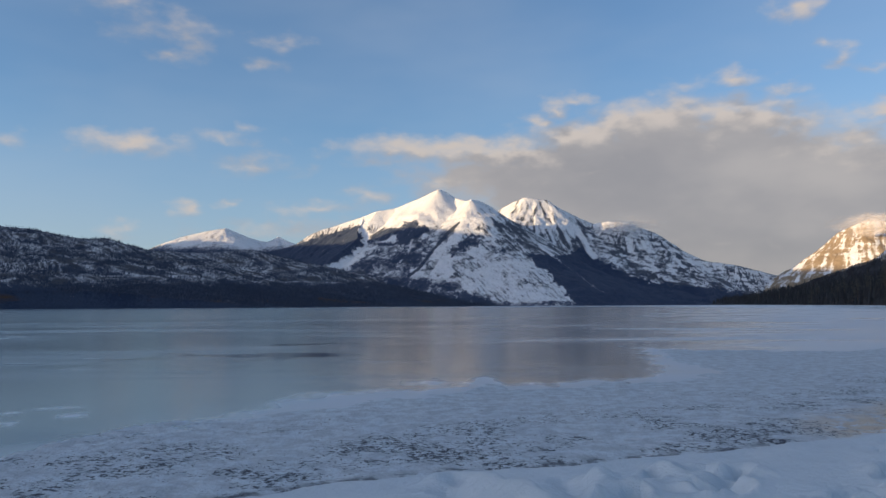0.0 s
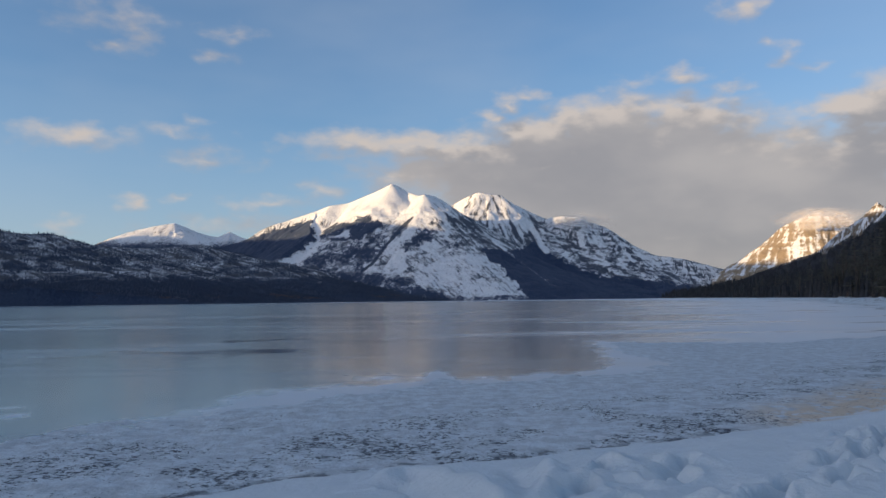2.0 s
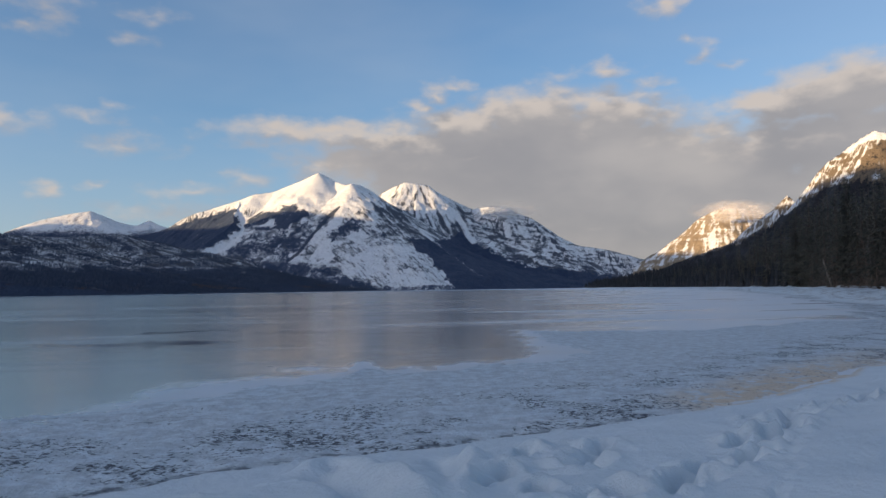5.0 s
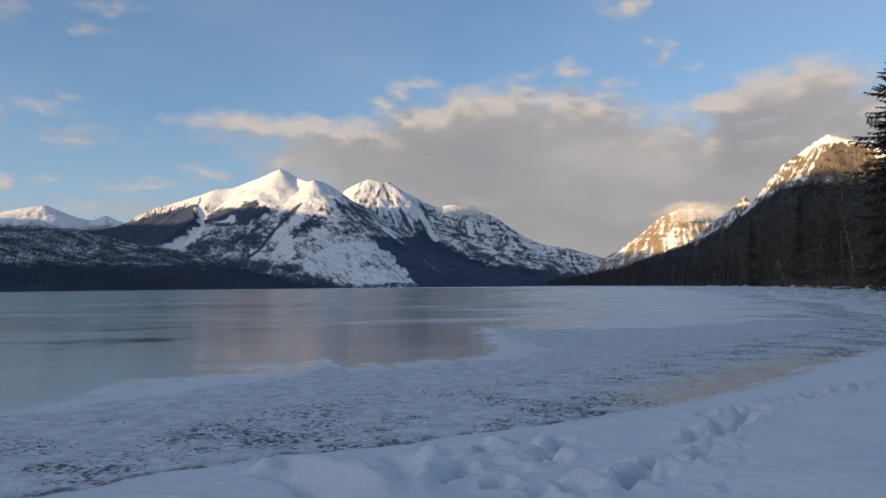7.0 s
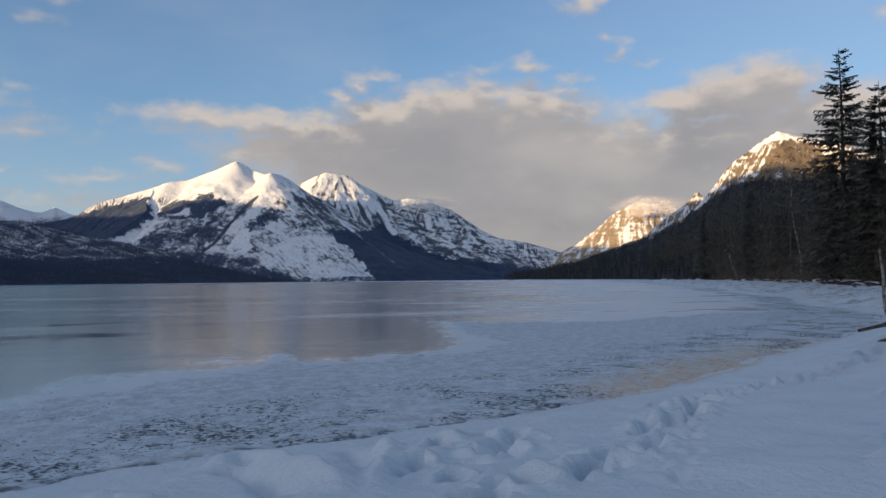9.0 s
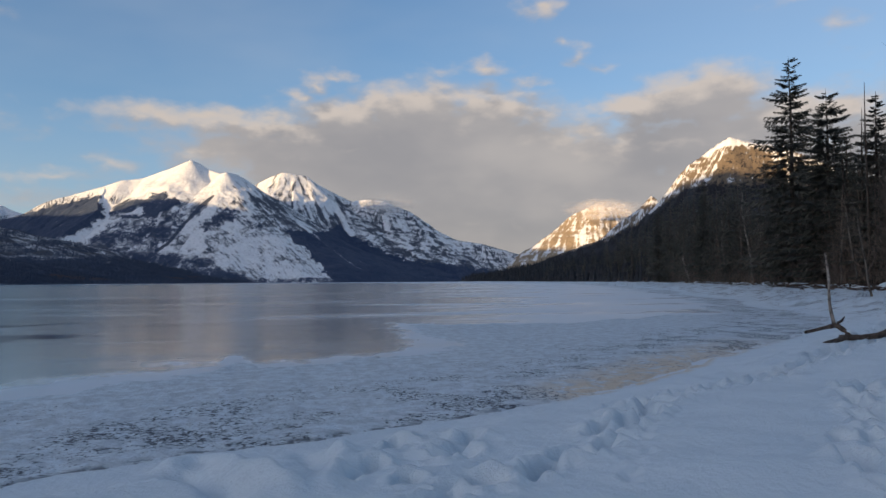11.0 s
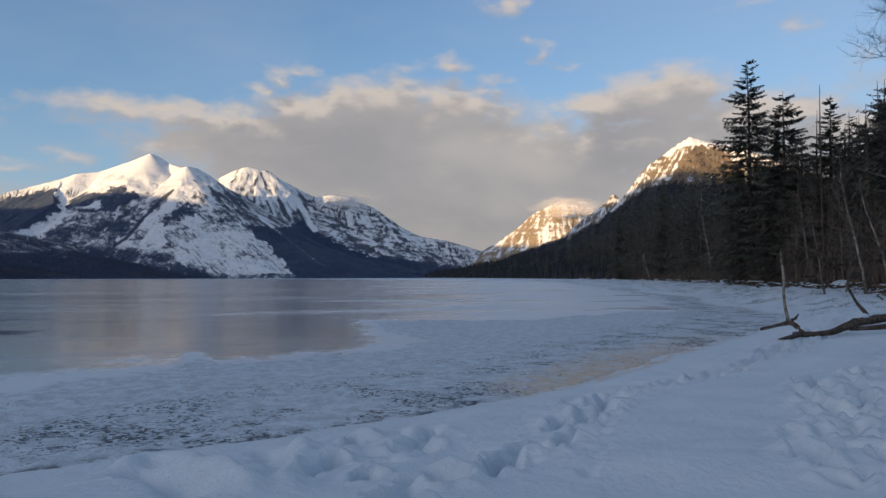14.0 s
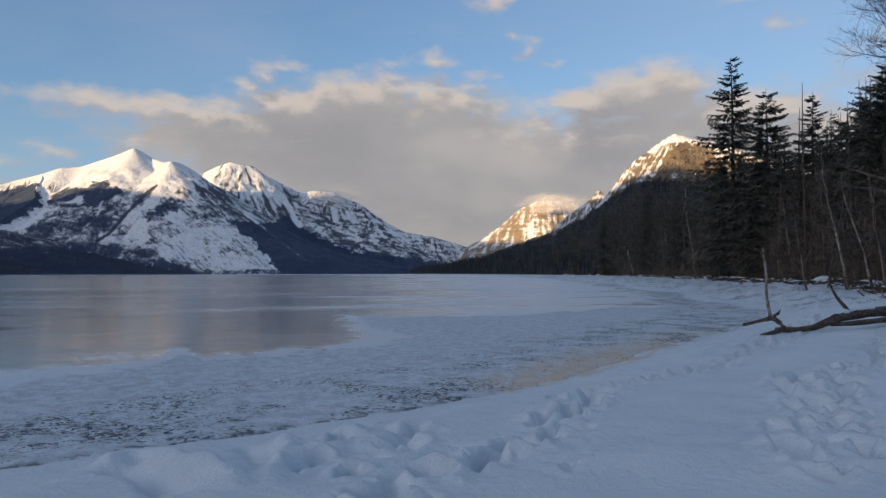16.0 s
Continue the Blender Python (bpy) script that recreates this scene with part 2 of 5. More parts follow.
SNOW, ICE = snow_material(), ice_material()
# forest colours of MOUNTAIN and HILL carry the blue of distance haze
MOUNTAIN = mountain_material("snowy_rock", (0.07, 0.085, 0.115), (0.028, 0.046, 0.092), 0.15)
# the low sun's gold is put into this warm rock colour
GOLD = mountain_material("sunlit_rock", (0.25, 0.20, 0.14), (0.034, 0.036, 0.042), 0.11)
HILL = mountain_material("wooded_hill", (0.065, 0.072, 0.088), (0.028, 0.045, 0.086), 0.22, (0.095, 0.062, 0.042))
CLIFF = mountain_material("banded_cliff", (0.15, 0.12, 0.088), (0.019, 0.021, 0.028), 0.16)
BARK = bark_material("conifer_bark", (0.045, 0.036, 0.03), (0.14, 0.115, 0.095))
PALE_BARK = bark_material("pale_bark", (0.05, 0.045, 0.04), (0.27, 0.245, 0.215), 3.0)
TWIG = bark_material("twig_bark", (0.10, 0.08, 0.066), (0.23, 0.182, 0.148))
DARK_TWIG = bark_material("dark_twig_bark", (0.02, 0.017, 0.016), (0.05, 0.042, 0.038))
BIRCH = bark_material("birch_bark", (0.05, 0.042, 0.036), (0.34, 0.315, 0.28), 2.4, 0.7)
STUB = bark_material("peeling_bark", (0.03, 0.025, 0.021), (0.36, 0.32, 0.28), 7.0, 0.6)
DRIFT = bark_material("driftwood", (0.03, 0.024, 0.02), (0.13, 0.10, 0.082), 9.0, 0.8)
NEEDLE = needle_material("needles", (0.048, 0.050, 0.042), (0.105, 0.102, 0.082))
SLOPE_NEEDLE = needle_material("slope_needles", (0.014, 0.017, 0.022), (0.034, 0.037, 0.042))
# blue haze of distance painted into the hill's needles
HAZED_NEEDLE = needle_material("haze_blue_needles", (0.022, 0.036, 0.068), (0.044, 0.062, 0.100))

# ---------------------------------------------------------------- forms


def hash2(ix, iy, seed):
    h = (ix.astype(np.int64) * 374761393 + iy.astype(np.int64) * 668265263 + seed * 1442695041) & 0xFFFFFFFF
    h = ((h ^ (h >> 13)) * 1274126177) & 0xFFFFFFFF
    return (h ^ (h >> 16)) & 0xFFFF


def perlin(x, y, seed=0):
    x, y = np.broadcast_arrays(np.asarray(x, float), np.asarray(y, float))
    ix, iy = np.floor(x), np.floor(y)
    fx, fy = x - ix, y - iy
    ux, uy = fx * fx * fx * (fx * (fx * 6 - 15) + 10), fy * fy * fy * (fy * (fy * 6 - 15) + 10)

    def corner(dx, dy):
        a = hash2(ix + dx, iy + dy, seed) * (2 * np.pi / 65536)
        return np.cos(a) * (fx - dx) + np.sin(a) * (fy - dy)
    low = corner(0, 0) * (1 - ux) + corner(1, 0) * ux
    high = corner(0, 1) * (1 - ux) + corner(1, 1) * ux
    return (low * (1 - uy) + high * uy) * 1.5


def fbm(x, y, octaves=5, gain=0.5, seed=0):
    total, amp = 0, 1.0
    for k in range(octaves):
        total = total + amp * perlin(np.asarray(x) * 2 ** k + 17.3 * k, np.asarray(y) * 2 ** k - 9.1 * k, seed + k)
        amp *= gain
    return total


def ridged(x, y, octaves=4, gain=0.5, seed=0):
    total, amp, norm = 0, 1.0, 0
    for k in range(octaves):
        total = total + amp * (1 - np.abs(perlin(np.asarray(x) * 2 ** k + 5.7 * k, np.asarray(y) * 2 ** k + 3.3 * k, seed + k)))
        norm, amp = norm + amp, amp * gain
    return total / norm


def smooth(x, low, high):
    f = np.clip((x - low) / (high - low), 0, 1)
    return f * f * (3 - 2 * f)


def polar(az, r):
    return r * np.sin(np.radians(az)), r * np.cos(np.radians(az))


def mesh_from(name, verts, faces):
    me = bpy.data.meshes.new(name)
    verts, faces = np.asarray(verts, np.float32), np.asarray(faces, np.int32)
    k = faces.shape[1]
    me.vertices.add(len(verts))
    me.vertices.foreach_set("co", verts.ravel())
    me.loops.add(faces.size)
    me.loops.foreach_set("vertex_index", faces.ravel())
    me.polygons.add(len(faces))
    me.polygons.foreach_set("loop_start", np.arange(0, faces.size, k, dtype=np.int32))
    me.update(calc_edges=True)
    return me


def grid_mesh(name, x, y, z, masks, mat, closed=False):
    """A sheet over a grid of rows and columns, with cover masks at its points."""
    rows, cols = x.shape
    i = np.arange(rows * cols).reshape(rows, cols)
    right = np.roll(i, -1, 1) if closed else i[:, 1:]
    left = i if closed else i[:, :-1]
    faces = np.stack([left[:-1], right[:-1], right[1:], left[1:]], -1).reshape(-1, 4)
    me = mesh_from(name, np.stack([x, y, z], -1).reshape(-1, 3), faces)
    me.polygons.foreach_set("use_smooth", np.ones(len(faces), bool))
    for key, values in masks.items():
        me.attributes.new(key, "FLOAT", "POINT").data.foreach_set("value", np.asarray(values, np.float32).ravel())
    me.materials.append(mat)
    return new(name, me)


def part(name, mesh, mat, parent, label=""):
    if not mesh.materials:
        mesh.materials.append(mat)
    ob = new(name, mesh)
    ob.parent = parent
    return tagged(ob, label)


# ---------------------------------------------------------------- mountains


def ridge_field(x, y, ridges):
    """Height, distance from and place along the ridge that stands highest at each point."""
    best = np.full(x.shape, -1e9)
    near, along = np.zeros(x.shape), np.zeros(x.shape)
    for k, (points, slope) in enumerate(ridges):
        s0 = 900.0 * k
        for (a0, e0, r0), (a1, e1, r1) in itertools.pairwise(points):
            x0, y0 = polar(a0, r0)
            x1, y1 = polar(a1, r1)
            h0, h1 = r0 * math.tan(radians(e0)) + 2, r1 * math.tan(radians(e1)) + 2
            dx, dy = x1 - x0, y1 - y0
            long = math.hypot(dx, dy)
            f = np.clip(((x - x0) * dx + (y - y0) * dy) / long ** 2, 0, 1)
            d = np.hypot(x - x0 - f * dx, y - y0 - f * dy)
            z = h0 + f * (h1 - h0) - slope * d * (1 - 0.00022 * np.minimum(d, 1500))
            hit = z > best
            best, near = np.where(hit, z, best), np.where(hit, d, near)
            turn = np.arctan2((x - x0 - f * dx) * dy - (y - y0 - f * dy) * dx, (x - x0 - f * dx) * dx + (y - y0 - f * dy) * dy)
            along = np.where(hit, s0 + f * long + 40 * np.where((f == 0) | (f == 1), turn, 0), along)
            s0 += long
    return best, near, along


def mountain(name, label, ridges, az, r, mat, cover, gully=(16.0, 110.0), rough=8.0, seed=0, step=0.065, rows=230, smooth_from=90.0, warp=45.0):
    a = np.arange(az[0], az[1], step)
    q = np.linspace(0, 1, rows)
    az_grid, r_grid = np.meshgrid(a, r[0] + (r[1] - r[0]) * q)
    x, y = polar(az_grid, r_grid)
    wx, wy = x + warp * fbm(x / 300, y / 300, 3, seed=seed + 50), y + warp * fbm(x / 300, y / 300, 3, seed=seed + 60)
    z, d, s = ridge_field(wx * 0.5 + x * 0.5, wy * 0.5 + y * 0.5, ridges)
    fade = smooth(d, 0, 190)
    lines = ridged(s / gully[1] + 0.25 * fbm(x / 130, y / 130, 3, seed=seed + 3), d / (gully[1] * 7), 4, 0.55, seed)
    # wind-packed snow near the summit fills the gullies
    fill = 1 - 0.72 * smooth(np.degrees(np.arctan2(z, r_grid)), smooth_from, smooth_from + 1.2)
    z = z + fill * (gully[0] * (lines - 0.72) * 2.0 * (0.10 + 0.90 * fade) + rough * fbm(x / 90, y / 90, 6, 0.55, seed + 9) * (0.22 + 0.78 * fade))
    z = np.minimum(z, (r_grid - r[0]) * 4.0 - 6)
    z = np.maximum(z, -8)
    streak = fbm(s / 7 + 0.5 * fbm(x / 60, y / 60, 2, seed=seed + 5), d / 170, 4, 0.6, seed + 7)
    gx = np.gradient(z, axis=1) / np.maximum(np.hypot(np.gradient(x, axis=1), np.gradient(y, axis=1)), 1e-3)
    gy = np.gradient(z, axis=0) / np.maximum(np.hypot(np.gradient(x, axis=0), np.gradient(y, axis=0)), 1e-3)
    steep = np.hypot(gx, gy)
    el = np.degrees(np.arctan2(z - EYE_HEIGHT, np.hypot(x, y)))
    snow, forest = cover(az_grid, el, z, d, lines, steep, x, y)
    snow = snow + 0.42 * streak
    ob = grid_mesh(name, x, y, z, {"snow": snow, "forest": forest}, mat)
    return tagged(ob, label, "mountain", "mountains round the lake"), (x, y, z)


def stroke(az, el, points, wide, soft):
    """1 along a line over the slope, falling to 0 beside it; wide and soft in degrees."""
    best = np.full(az.shape, 1e9)
    for (a0, e0), (a1, e1) in itertools.pairwise(points):
        da, de = a1 - a0, e1 - e0
        f = np.clip(((az - a0) * da + (el - e0) * de) / (da * da + de * de), 0, 1)
        best = np.minimum(best, np.hypot(az - a0 - f * da, el - e0 - f * de))
    return smooth(best, wide + soft, wide)


def patch(az, el, points, soft):
    """1 inside an outline on the slope, falling to 0 outside it."""
    away, sign = np.full(az.shape, 1e9), np.ones(az.shape)
    for (a0, e0), (a1, e1) in itertools.pairwise(points + points[:1]):
        da, de = a1 - a0, e1 - e0
        f = np.clip(((az - a0) * da + (el - e0) * de) / (da * da + de * de), 0, 1)
        away = np.minimum(away, np.hypot(az - a0 - f * da, el - e0 - f * de))
        crosses = ((e0 > el) != (e1 > el)) & (az < a0 + (el - e0) * da / (de if de else 1e-9))
        sign = np.where(crosses, -sign, sign)
    return smooth(away * sign, soft, -soft)


def main_cover(az, el, z, d, lines, steep, x, y):
    n1 = fbm(az * 0.9, el * 1.3, 5, 0.55, 21)
    n2 = fbm(az * 3.5, el * 5.0, 4, 0.6, 23)
    a = az + 0.35 * fbm(az * 1.1, el * 1.6, 4, 0.55, 25) + 0.10 * n2
    e = el + 0.22 * fbm(az * 1.1, el * 1.6, 4, 0.55, 26)
    snow = 0.50 + 0.45 * (lines - 0.72) + 0.75 * smooth(el, 5.4, 6.6) + 0.06 * n1 + 0.05 * n2
    # dark timber: the left flank, the arched belt, small stands and the foot of the slope
    wood = 1.2 * patch(a, e, [(-14, 3.9), (-11.2, 4.3), (-9.2, 5.0), (-7.6, 5.75), (-6.1, 5.9), (-5.95, 5.0), (-6.6, 3.8), (-8.4, 3.0), (-14, 2.2)], 0.22)
    wood = np.maximum(wood, 1.0 * stroke(a, e, [(-5.5, 4.5), (-3.9, 5.45), (-1.9, 6.15)], 0.10, 0.28))
    wood = np.maximum(wood, 1.0 * patch(a, e, [(-3.7, 5.3), (-1.6, 6.1), (-1.0, 5.5), (-2.6, 4.5), (-5.0, 4.3), (-4.6, 4.55), (-3.0, 4.9)], 0.18))
    wood = np.maximum(wood, 0.62 * patch(a, e, [(-5.6, 4.2), (-2.6, 4.3), (-0.6, 4.6), (-0.9, 3.6), (-2.4, 2.3), (-9, 2.4)], 0.5))
    wood = np.maximum(wood, 0.55 * patch(a, e, [(-1.0, 5.3), (0.5, 5.3), (-0.8, 3.8), (-1.6, 3.0), (-2.2, 4.0)], 0.3))
    wood = np.maximum(wood, 0.75 * stroke(a, e, [(0.7, 3.95), (1.6, 4.5), (2.5, 4.85)], 0.12, 0.42))
    wood = np.maximum(wood, 0.45 * stroke(a, e, [(2.8, 4.6), (4.4, 3.6)], 0.05, 0.5))
    wood = np.maximum(wood, 0.80 * patch(a, e, [(-17, 2.7), (-9, 2.5), (-2.7, 2.1), (0.6, 1.65), (1.9, 0.95), (3.6, 0.3), (6, -1), (-17, -1)], 0.35))
    wood = np.maximum(wood, 1.3 * patch(a, e, [(6.2, 3.8), (7.9, 3.4), (9.0, 3.6), (10.2, 4.2), (20, 3.0), (20, -1), (10.2, -1), (9.6, 0.05), (7.9, 2.1)], 0.12))
    wood = np.maximum(wood, 0.55 * smooth(el, 0.42, 0.22))
    bright = np.maximum(stroke(a, el, [(-5.9, 6.1), (-5.5, 4.65), (-6.5, 3.4), (-8.6, 2.5)], 0.06, 0.34), 0.5 * stroke(az + 0.12 * n2, el + 0.05 * n1, [(5.86, 5.18), (7.3, 4.13), (8.9, 2.88), (10.5, 1.64), (11.4, 1.0)], 0.02, 0.10))
    edge_snow = stroke(a, el, [(-9.6, 5.2), (-7.6, 5.75), (-6.0, 6.3)], 0.12, 0.25)
    wood = wood * (1 - bright) * (1 - 0.8 * edge_snow) + (0.45 * n1 + 0.35 * n2) * smooth(wood, 0.02, 0.3) * (1 - bright)
    gully_line = stroke(az + 0.05 * n2, el, [(1.25, 6.1), (0.28, 5.24), (-0.77, 4.0), (-1.72, 2.77), (-2.5, 2.2)], 0.05, 0.09)
    ribs = sum(stroke(az + 0.12 * n1, el, [(2.7 + 0.75 * k, 7.3 - 0.28 * k), (4.6 + 0.7 * k, 5.2 - 0.25 * k), (6.4 + 0.55 * k, 3.6 - 0.1 * k)], 0.03, 0.16) for k in range(4))
    faint = fbm(5.0 * (az + 0.98 * el), 1.1 * (az - el), 4, 0.65, 27)
    cone = patch(a, e, [(-1.4, 3.0), (1.4, 5.9), (2.6, 7.4), (4.2, 6.8), (9.6, 0.0), (3.6, 0.2), (0.6, 1.7)], 0.3)
    # right of the spur, shade is put in as thinner snow among rock streaks
    right = smooth(az, 2.2, 3.2) * smooth(el, 2.6, 3.6)
    return snow + 0.55 * bright - 0.9 * gully_line - 0.28 * ribs + 0.36 * faint * cone + 0.13 * cone - 0.10 * right - 0.46 * smooth(el, 5.2, 6.4) * smooth(az, 2.3, 2.8), wood


def second_cover(az, el, z, d, lines, steep, x, y):
    n1 = fbm(az * 0.9, el * 1.5, 5, 0.55, 31)
    n2 = fbm(az * 3.0, el * 5.0, 4, 0.6, 33)
    # strata dip with the skyline towards the lake's head; chutes run down under the summit
    strata = fbm(az * 0.7, 4.2 * (el + 0.20 * az), 5, 0.6, 35)
    chutes = fbm(2.6 * (az - 0.45 * (7.5 - el) * np.sign(az - 7.0)), el * 0.45, 4, 0.6, 37)
    right = smooth(az, 10.2, 11.8)
    snow = 0.46 + 0.6 * (lines - 0.72) + 0.22 * smooth(el, 5.4, 6.6) + 0.10 * n1 + 0.08 * n2 + 0.36 * strata * right + 0.20 * n2 * right + 0.46 * chutes * (1 - right)
    snow = snow + 0.35 * smooth(el, 5.0, 5.7) * right
    line = np.interp(az + 0.4 * n1, [4, 7.9, 8.9, 10.1, 10.9, 12.9, 14.8, 16.7, 19, 20.8, 24], [3.3, 3.35, 3.6, 4.2, 3.5, 2.45, 1.6, 1.4, 1.15, 0.8, 0.6]) + 0.25 * n2
    wood = smooth(el - line, 0.14, -0.2) * 1.25
    wood = np.maximum(wood, 0.5 * smooth(el - line, 1.3, 0.2) * smooth(n2 + n1, 0.0, 0.5))
    slide = 0.5 * stroke(az + 0.12 * n2, el + 0.05 * n1, [(5.86, 5.18), (7.3, 4.13), (8.9, 2.88), (10.5, 1.64), (11.4, 1.0)], 0.02, 0.10)
    slide = np.maximum(slide, stroke(az, el, [(9.6, 5.6), (10.3, 4.5), (10.95, 3.5)], 0.12, 0.2))
    return snow + 0.3 * slide, wood * (1 - slide)


def plain_cover(tree_line, amount=0.7):
    def cover(az, el, z, d, lines, steep, x, y):
        n1 = fbm(x / 140, y / 140, 5, 0.55, 41)
        snow = amount + 1.3 * (lines - 0.72) - 0.28 * smooth(steep, 0.7, 1.5) + 0.2 * n1 + 0.10 * np.sin(z / 11 + 2 * n1)
        return snow, smooth(el - tree_line, 0.5, -0.5) + 0.3 * n1 * (el < tree_line + 1)
    return cover


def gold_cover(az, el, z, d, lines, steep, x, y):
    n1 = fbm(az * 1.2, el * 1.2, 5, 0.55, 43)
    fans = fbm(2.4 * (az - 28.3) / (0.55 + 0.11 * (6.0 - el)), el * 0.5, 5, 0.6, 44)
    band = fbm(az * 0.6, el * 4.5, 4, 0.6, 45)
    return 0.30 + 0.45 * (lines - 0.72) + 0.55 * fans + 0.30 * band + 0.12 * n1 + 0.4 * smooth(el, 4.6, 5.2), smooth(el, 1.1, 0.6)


def wooded_cover(az, el, z, d, lines, steep, x, y):
    n1 = fbm(az * 0.55 + 0.9 * el, el * 2.2 - 0.3 * az, 5, 0.6, 51)
    n2 = fbm(az * 3.0, el * 5.0, 3, 0.6, 53)
    snow = 0.48 + 0.3 * n1
    wood = 0.40 + 0.48 * n1 + 0.12 * n2 + 0.75 * smooth(el, 2.0, 1.0) - 0.4 * (lines - 0.75)
    return snow, wood


def cliff_cover(az, el, z, d, lines, steep, x, y):
    n1 = fbm(az * 1.0, el * 1.4, 5, 0.55, 61)
    n2 = fbm(az * 4.0, el * 6.0, 4, 0.6, 63)
    band = fbm(az * 1.2, 4.5 * (el - 0.15 * az), 5, 0.62, 65)
    cap = stroke(az, el, [(36.3, 8.8), (37.2, 9.35), (38.0, 9.55), (39.2, 9.35), (41.5, 8.75)], 0.12, 0.3)
    snow = 0.40 + 0.5 * (lines - 0.72) + 0.52 * band + 0.20 * n1 + 0.30 * n2 + 0.6 * cap + 0.7 * smooth(el, 9.1, 9.6)
    edge = np.interp(az, [19.3, 21.8, 23.4, 26.6, 29.4, 31.3, 33.2, 35.1, 36.3, 38, 43, 55], [0.1, 1.2, 1.5, 2.0, 2.85, 3.85, 5.1, 6.3, 6.5, 6.4, 6.4, 6.4])
    wood = 1.1 * smooth(el - edge - 0.25 * n1 - 0.12 * n2, 0.22, -0.12)
    # sunlit brown timber of the dome painted with the tan rock colour
    dome = patch(az + 0.3 * n1, el + 0.2 * n1, [(36.4, 6.8), (37.0, 7.6), (37.9, 8.9), (38.8, 9.2), (40.0, 8.5), (41.2, 7.2), (41.2, 6.0), (36.4, 6.0)], 0.2)
    return snow - 0.55 * dome, np.maximum(wood, 0.22 * dome + 0.4 * n2 * dome)


mountain("mountain", "snow-covered peak with bare avalanche slopes above forest", [
    ([(-13.5, 3.7, 4330), (-11.6, 4.18, 4310), (-10.6, 4.51, 4300), (-9.2, 5.34, 4280), (-7.57, 5.97, 4250), (-5.93, 6.56, 4220), (-4.9, 6.93, 4200), (-3.45, 7.18, 4180),
      (-2.2, 7.64, 4150), (-1.37, 7.93, 4130), (-0.75, 8.21, 4115), (-0.05, 8.54, 4100), (0.5, 8.33, 4095), (0.92, 7.98, 4070), (1.75, 7.68, 4000), (2.29, 7.78, 3950)], 0.78),
    ([(2.29, 7.78, 3950), (2.05, 6.6, 3800), (2.7, 4.6, 3640), (3.5, 2.6, 3480), (4.2, 0.2, 3300)], 0.80),
    ([(2.29, 7.78, 3950), (1.7, 6.2, 3790), (0.7, 5.2, 3690), (-0.4, 4.0, 3570), (-1.4, 2.8, 3450), (-2.6, 1.9, 3370)], 0.80),
    ([(2.29, 7.78, 3950), (2.79, 7.61, 4070), (3.82, 6.98, 4220), (5.05, 6.3, 4340), (6.4, 5.6, 4420), (7.91, 4.4, 4400), (9.4, 2.9, 4150), (11.5, 0.9, 3800)], 0.70),
    ([(-6.0, 6.5, 4220), (-6.4, 5.0, 3950), (-8.6, 3.0, 3640), (-10.5, 1.6, 3450)], 0.60),
    ([(-3.4, 7.1, 4180), (-2.6, 5.5, 3880), (-3.6, 3.4, 3600), (-4.5, 1.6, 3400)], 0.64),
    ([(-17, 2.6, 3500), (-8, 2.3, 3450), (-3, 1.3, 3300), (2, 0.6, 3150)], 0.30),
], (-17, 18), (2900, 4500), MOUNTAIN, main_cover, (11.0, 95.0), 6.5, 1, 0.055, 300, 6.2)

mountain("mountain", "jagged snowy mountain ridge with dark wooded lower slopes", [
    ([(3.0, 5.9, 4810), (4.31, 7.06, 4790), (5.27, 7.57, 4760), (6.1, 7.85, 4740), (6.72, 7.75, 4730), (7.74, 7.57, 4730), (8.55, 6.98, 4730), (9.75, 6.34, 4720), (10.95, 5.82, 4710),
      (11.95, 6.0, 4700), (13.33, 5.84, 4690), (14.3, 5.45, 4670), (15.08, 5.2, 4660), (15.5, 4.2, 4650), (16.8, 3.98, 4620), (18.6, 3.05, 4590), (20.5, 2.68, 4590), (22.2, 2.25, 4640), (23.5, 1.78, 4690), (26, 1.2, 4690)], 0.75),
    ([(11.0, 5.8, 4690), (11.6, 4.0, 4490), (12.6, 2.0, 4240), (13.2, 0.2, 3990)], 0.6),
    ([(16.8, 3.9, 4620), (17.6, 2.8, 4440), (18.6, 1.5, 4240), (19.4, 0.3, 4040)], 0.55),
    ([(7.0, 7.5, 4730), (8.2, 5.4, 4540), (9.4, 3.4, 4340), (10.8, 1.0, 4140)], 0.6),
], (3, 27), (3650, 4940), MOUNTAIN, second_cover, (13.0, 70.0), 7.0, 11, 0.055, 220)

mountain("mountain", "far white mountain catching the evening sun", [
    ([(-22, 3.3, 4650), (-20, 4.05, 4650), (-18.55, 4.87, 4650), (-17.05, 5.29, 4650), (-15.53, 5.57, 4650), (-13.97, 4.96, 4680), (-12.4, 4.6, 4700),
      (-11.8, 5.02, 4720), (-11.3, 4.6, 4720), (-9, 4.3, 4720)], 0.5),
    ([(-15.53, 5.57, 4650), (-15.0, 4.6, 4480), (-14.8, 3.6, 4300)], 0.5),
], (-23, -8), (4200, 4850), MOUNTAIN, plain_cover(4.1, 0.85), (9.0, 90.0), 5.0, 21, 0.075, 90)

